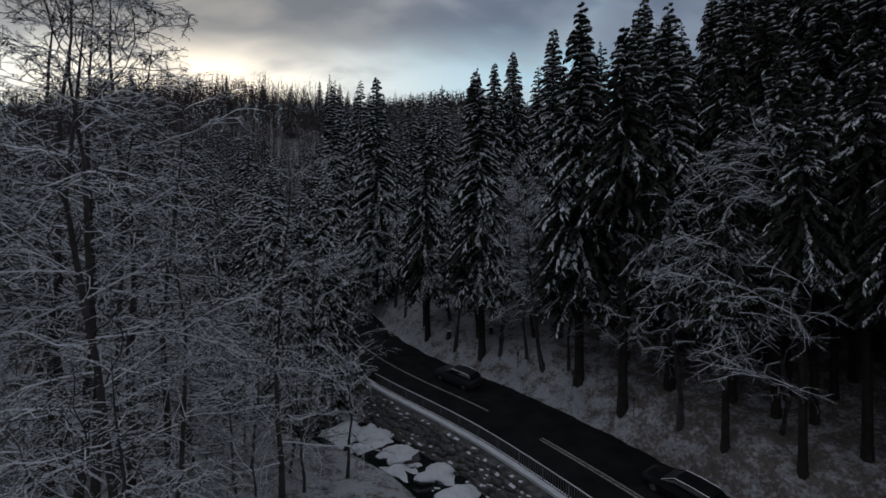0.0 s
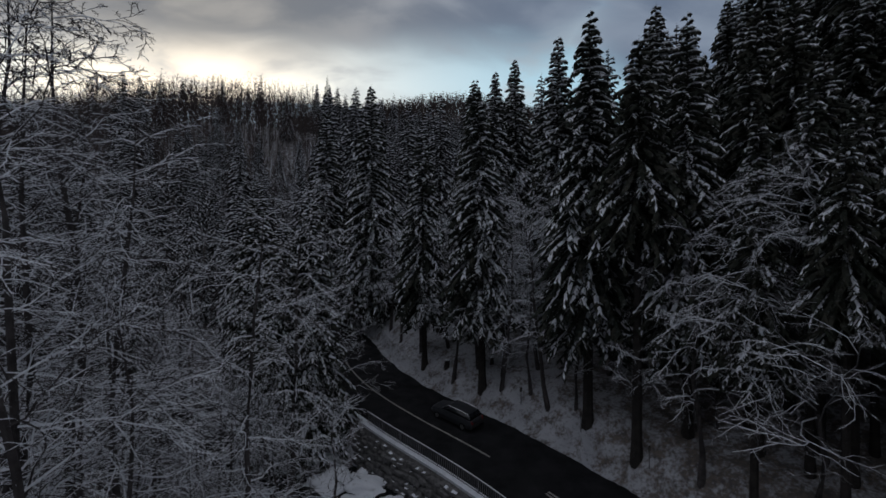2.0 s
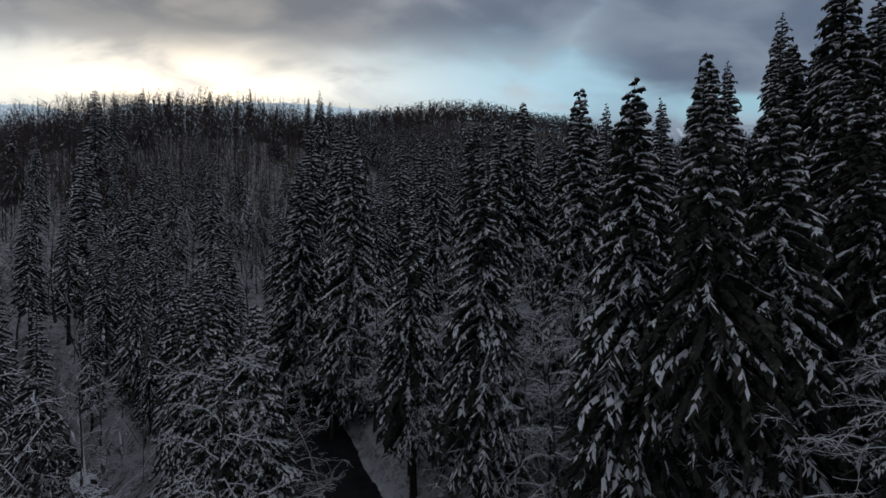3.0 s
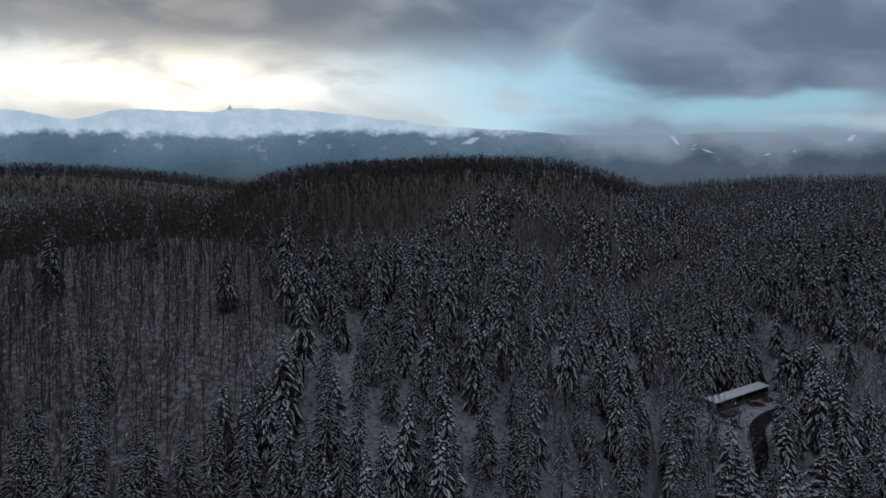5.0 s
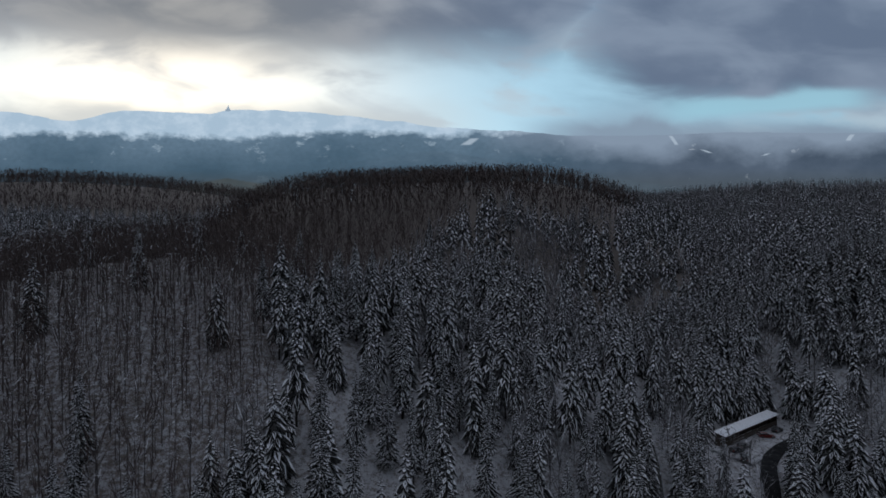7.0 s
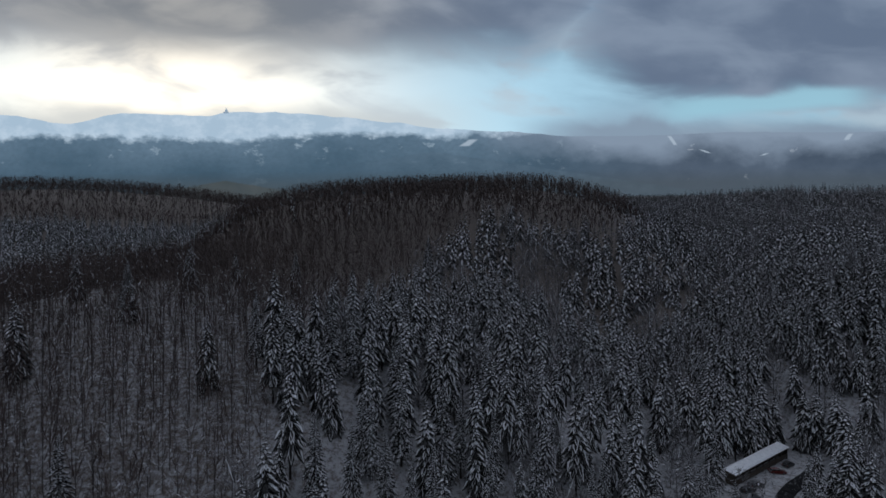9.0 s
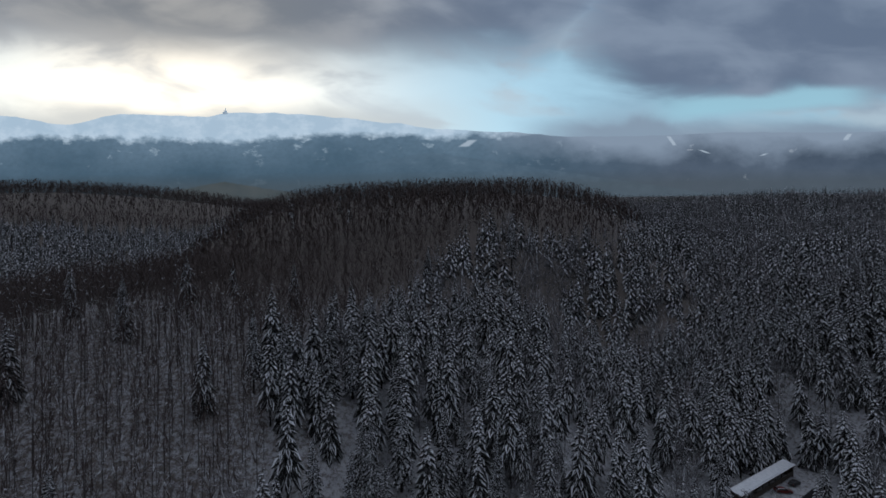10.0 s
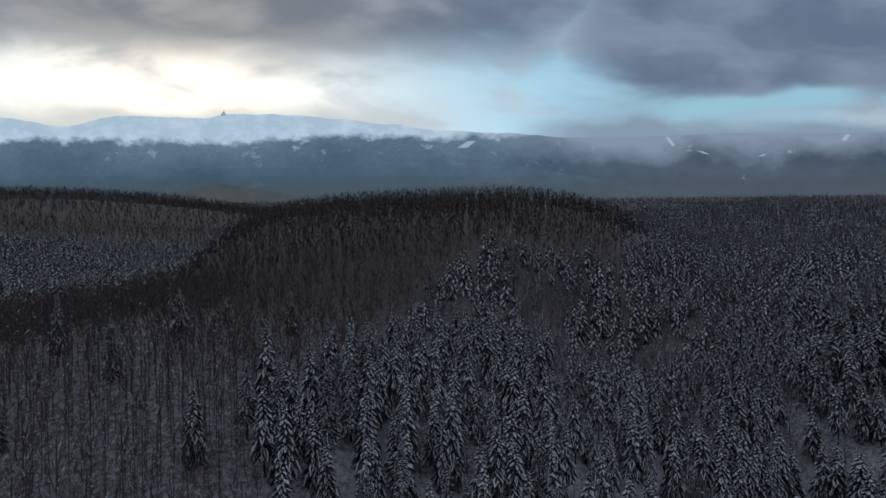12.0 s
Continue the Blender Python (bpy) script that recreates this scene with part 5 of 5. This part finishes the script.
def build_car(label, paint, other):
    mats = car_mats(paint, other)
    root = tagged(new("estate_car"), label, "car", "cars on the road")
    geo = Geo()
    car_section(geo, [(-2.2, 0.78, 0.35, 0.85, 0.7), (-2.1, 0.86, 0.28, 0.95, 0.78), (-1.2, 0.9, 0.22, 1.0, 0.82), (0.4, 0.9, 0.22, 0.98, 0.82), (1.2, 0.89, 0.22, 0.92, 0.78), (2.0, 0.84, 0.28, 0.78, 0.70), (2.25, 0.72, 0.36, 0.66, 0.6)])
    part("body", geo.mesh("car_body", [mats[0]]), root)
    geo = Geo()
    car_section(geo, [(-2.02, 0.74, 0.92, 1.2, 0.66), (-1.75, 0.76, 0.94, 1.42, 0.58), (-0.6, 0.78, 0.95, 1.47, 0.58), (0.2, 0.78, 0.95, 1.43, 0.57), (1.05, 0.76, 0.92, 0.98, 0.66)])
    part("window_band", geo.mesh("car_windows", [mats[1]]), root, "dark glass of the cabin")
    geo = Geo()
    car_section(geo, [(-1.8, 0.60, 1.42, 1.47, 0.5), (-0.6, 0.61, 1.46, 1.52, 0.5), (0.25, 0.59, 1.42, 1.48, 0.48)])
    part("roof", geo.mesh("car_roof", [mats[0]]), root)
    for s in (-1, 1):
        geo = Geo()
        tube(geo, [Vector((-1.98, s * 0.70, 0.98)), Vector((-1.72, s * 0.64, 1.42)), Vector((-0.6, s * 0.66, 1.48)), Vector((0.3, s * 0.64, 1.43)), Vector((1.0, s * 0.72, 1.0))], [0.03] * 5, 5)
        part("window_trim", geo.mesh("car_trim", [mats[6]]), root, "bright metal window trim")
        geo = Geo()
        tube(geo, [Vector((-2.20, s * 0.62, 0.72)), Vector((-2.10, s * 0.70, 0.95))], [0.09, 0.08], 6)
        part("tail_lamp", geo.mesh("tail_lamp", [mats[4]]), root, "red tail lamp")
        bm = bmesh.new()
        box_bm(bm, Vector((0.75, s * 0.95, 1.0)), (0.12, 0.18, 0.12), None, 0.03)
        part("wing_mirror", from_bm("wing_mirror", bm, [mats[0]]), root)
        for x in (-1.35, 1.38):
            wheel = part("wheel", None, root)
            bm = bmesh.new()
            bmesh.ops.create_cone(bm, cap_ends=True, segments=20, radius1=0.32, radius2=0.32, depth=0.2, matrix=pose(x, s * 0.80, 0.32, 90, 0, 0))
            part("tyre", from_bm("tyre", bm, [mats[2]]), wheel)
            bm = bmesh.new()
            bmesh.ops.create_cone(bm, cap_ends=True, segments=14, radius1=0.2, radius2=0.17, depth=0.04, matrix=pose(x, s * 0.91, 0.32, 90 * s, 0, 0))
            part("rim", from_bm("rim", bm, [mats[3]]), wheel)
    bm = bmesh.new()
    box_bm(bm, Vector((-2.2, 0, 0.48)), (0.14, 1.5, 0.2), None, 0.04)
    part("rear_bumper", from_bm("rear_bumper", bm, [mats[5]]), root)
    return root


for (x, y), label, a, b in (((-0.5, 40.6), "dark grey estate car driving on the wet road", rgb(0.05, 0.053, 0.06), rgb(0.06, 0.063, 0.07)), ((13.9, 27.9), "black estate car following on the wet road", rgb(0.02, 0.02, 0.023), rgb(0.03, 0.03, 0.033))):
    car = build_car(label, a, b)
    i = nearest(x, y)
    p, d = across(i, 2.0, 0.10)
    side = Vector((d.y, -d.x, 0))
    fwd = Vector((d.x, d.y, SLOPE * d.y)).normalized()
    lat = Vector((-side.x, -side.y, -SLOPE * side.y)).normalized()
    m = Matrix((fwd, lat, fwd.cross(lat))).transposed().to_4x4()
    car.matrix_basis = Matrix.Translation(p) @ m


# ------------------------------------------------------------------ forest road, yard and parked cars before the shed
def yard_height(x, y):
    """A little above the land, and level before the shed."""
    k = smooth(away([(80, 182), (108, 200)], x, y)[0], 9, 24)
    return (YARD_Z + 0.45) * (1 - k) + (ground(x, y) + 0.45) * k


def build_yard():
    for name, line, half, lift, mat, label in (("yard_ground", [(77, 179), (86, 184.5), (107, 198)], 5.5, 0.0, GROUND, "trodden snow of the yard before the shed"), ("forest_road", LAYBY, 1.7, 0.06, ASPHALT, "dark cleared forest road passing the shed")):
        pts = along(line, 1.5)
        geo, rows = Geo(), []
        for i, p in enumerate(pts):
            d = (pts[min(i + 1, len(pts) - 1)] - pts[max(i - 1, 0)]).normalized()
            n = Vector((d.y, -d.x))
            wide = half * (1 + 0.14 * noise.noise((p.x * 0.2, p.y * 0.2, 2)))
            rows.append([Vector((*(p + n * o), yard_height(*(p + n * o)) + lift)) for o in (-wide, -wide / 2, 0, wide / 2, wide)])
        dn = Vector((0, 0, -1.2))
        for a, b in zip(rows, rows[1:]):
            for k in range(4):
                geo.face((a[k], a[k + 1], b[k + 1], b[k]))
            geo.face((a[0] + dn, a[0], b[0], b[0] + dn))
            geo.face((a[-1], a[-1] + dn, b[-1] + dn, b[-1]))
        tagged(new(name, geo.mesh(name, [mat])), label, "road", kind="structure")


build_yard()
PARKED = (((80.5, 181.5), 20, "black parked car with snow on its roof", rgb(0.02, 0.02, 0.022), rgb(0.03, 0.03, 0.033)), ((84.2, 184.2), 24, "dark grey car parked before the shed", rgb(0.06, 0.06, 0.065), rgb(0.08, 0.08, 0.085)),
          ((95.5, 191.5), -8, "dark red car parked before the shed", rgb(0.12, 0.018, 0.016), rgb(0.16, 0.025, 0.022)), ((79.5, 177.0), 60, "dark car parked by the forest road", rgb(0.03, 0.032, 0.036), rgb(0.04, 0.042, 0.046)), ((102.0, 195.8), 30, "dark parked car at the end of the shed", rgb(0.03, 0.03, 0.032), rgb(0.05, 0.05, 0.055)))
for (x, y), turn, label, a, b in PARKED:
    car = tagged(build_car(label, a, b), group="cars parked by the shed")
    car.matrix_basis = pose(x, y, yard_height(x, y) + 0.02, 0, 0, turn)


# ------------------------------------------------------------------ long shed by the brook, village, relay station
def build_shed():
    boards = mat_plain("dark_boards", rgb(0.04, 0.03, 0.024), rgb(0.075, 0.058, 0.046), 0.85)
    (ax, ay), (bx, by) = SHED_A, SHED_B
    length, yaw = math.hypot(bx - ax, by - ay), math.degrees(math.atan2(by - ay, bx - ax))
    foot = YARD_Z + 0.2
    root = tagged(new("long_shed"), "long low wooden shed with a snow-covered roof", "shed")
    root.matrix_basis = pose((ax + bx) / 2, (ay + by) / 2, foot, 0, 0, yaw)
    bm = bmesh.new()
    box_bm(bm, Vector((0, 1.3, 1.9)), (length - 1.2, 0.15, 3.8))
    part("back_wall", from_bm("back_wall", bm, [boards]), root)
    for s in (-1, 1):
        bm = bmesh.new()
        box_bm(bm, Vector((s * (length / 2 - 0.7), 0, 1.9)), (0.15, 2.45, 3.8))
        part("end_wall", from_bm("end_wall", bm, [boards]), root)
    for k in range(9):
        bm = bmesh.new()
        box_bm(bm, Vector((-length / 2 + 1.0 + k * (length - 2) / 8, -1.3, 1.75)), (0.2, 0.2, 3.5))
        part("post", from_bm("shed_post", bm, [boards]), root)
    bm = bmesh.new()
    box_bm(bm, Vector((0, -1.3, 1.2)), (length - 1.4, 0.08, 1.4))
    part("front_rail", from_bm("front_rail", bm, [boards]), root)
    tilt = pose(0, 0, 0, 9, 0, 0)
    bm = bmesh.new()
    box_bm(bm, Vector((0, 0, 3.85)), (length, 3.4, 0.16), tilt)
    part("roof", from_bm("shed_roof", bm, [boards]), root)
    bm = bmesh.new()
    n = 40
    grid = bmesh.ops.create_grid(bm, x_segments=n, y_segments=8, size=0.5)["verts"]
    for v in grid:
        edge = min(0.5 - abs(v.co.x), 0.5 - abs(v.co.y))
        v.co = Vector((v.co.x * (length + 0.1), v.co.y * 3.5, (0.32 + 0.10 * noise.noise((v.co.x * 30, v.co.y * 5, 4))) * smooth(edge, -0.01, 0.06)))
    bmesh.ops.transform(bm, matrix=Matrix.Translation((0, 0, 3.93)) @ tilt, verts=bm.verts[:])
    part("roof_snow", from_bm("shed_snow", bm, [DRIFT_SNOW]), root, "thick even snow on the roof")


build_shed()


def build_houses():
    plaster = mat_plain("pale_plaster", rgb(0.5, 0.48, 0.44), rgb(0.4, 0.38, 0.36), 0.8)
    pane = mat_plain("dark_pane", rgb(0.02, 0.022, 0.025), rgb(0.03, 0.032, 0.036), 0.15)
    rnd = random.Random(3)
    for k in range(9):
        x, y = 548 + (k - 4) * 17 + rnd.uniform(-5, 5), 702 + rnd.uniform(-16, 12)
        w, d, h = rnd.uniform(12, 18), rnd.uniform(9, 12), rnd.uniform(5, 8)
        root = tagged(new("village_house"), "pale house with a snow-covered gable roof", "house", "village houses")
        root.matrix_basis = pose(x, y, ground(x, y) - 0.5, 0, 0, rnd.uniform(-30, 30))
        bm = bmesh.new()
        box_bm(bm, Vector((0, 0, h / 2)), (w, d, h))
        part("wall", from_bm("house_wall", bm, [plaster]), root)
        geo = Geo()
        e, r = 0.7, 4.0
        for s in (-1, 1):
            a, b = Vector((-w / 2 - e, s * (d / 2 + e), h - 0.4)), Vector((w / 2 + e, s * (d / 2 + e), h - 0.4))
            c, f = Vector((w / 2 + e, 0, h + r)), Vector((-w / 2 - e, 0, h + r))
            t = Vector((0, 0, 0.5))
            geo.face((a + t, b + t, c + t, f + t))
            geo.face((a, b, b + t, a + t))
        for s in (-1, 1):
            geo.face((Vector((s * (w / 2 + 0.1), -d / 2, h - 0.4)), Vector((s * (w / 2 + 0.1), d / 2, h - 0.4)), Vector((s * (w / 2 + 0.1), 0, h + r))))
        part("roof", geo.mesh("house_roof", [DRIFT_SNOW]), root, "snow-covered roof")
        for j in range(4):
            bm = bmesh.new()
            box_bm(bm, Vector((-w / 2 + (j + 0.5) * w / 4, -d / 2 - 0.03, h * 0.55)), (1.3, 0.12, 1.6))
            part("window", from_bm("house_window", bm, [pane]), root)


build_houses()


def build_relay():
    m = mat_plain("hazed_concrete_glow", rgb(0.2, 0.22, 0.24), rgb(0.15, 0.17, 0.19), 0.9)
    hazed = m.node_tree.nodes["Principled BSDF"]
    # a pale glow of its own stands in for the air before the tower
    hazed.inputs["Emission Color"].default_value = rgb(0.24, 0.30, 0.36)
    hazed.inputs["Emission Strength"].default_value = 1.0
    root = tagged(new("relay_station"), "small relay station with a tower on the mountain ridge", "tower")
    root.location = (-0.4535 * 4480, 4480, 103 + 0.291 * 4480)
    for name, size, z in (("base_block", (44, 24, 18), 2), ("tower", (20, 18, 36), 12), ("mast", (5, 5, 24), 40)):
        bm = bmesh.new()
        box_bm(bm, Vector((0, 0, z)), size, None, 1.2)
        part(name, from_bm(name, bm, [m]), root)


build_relay()
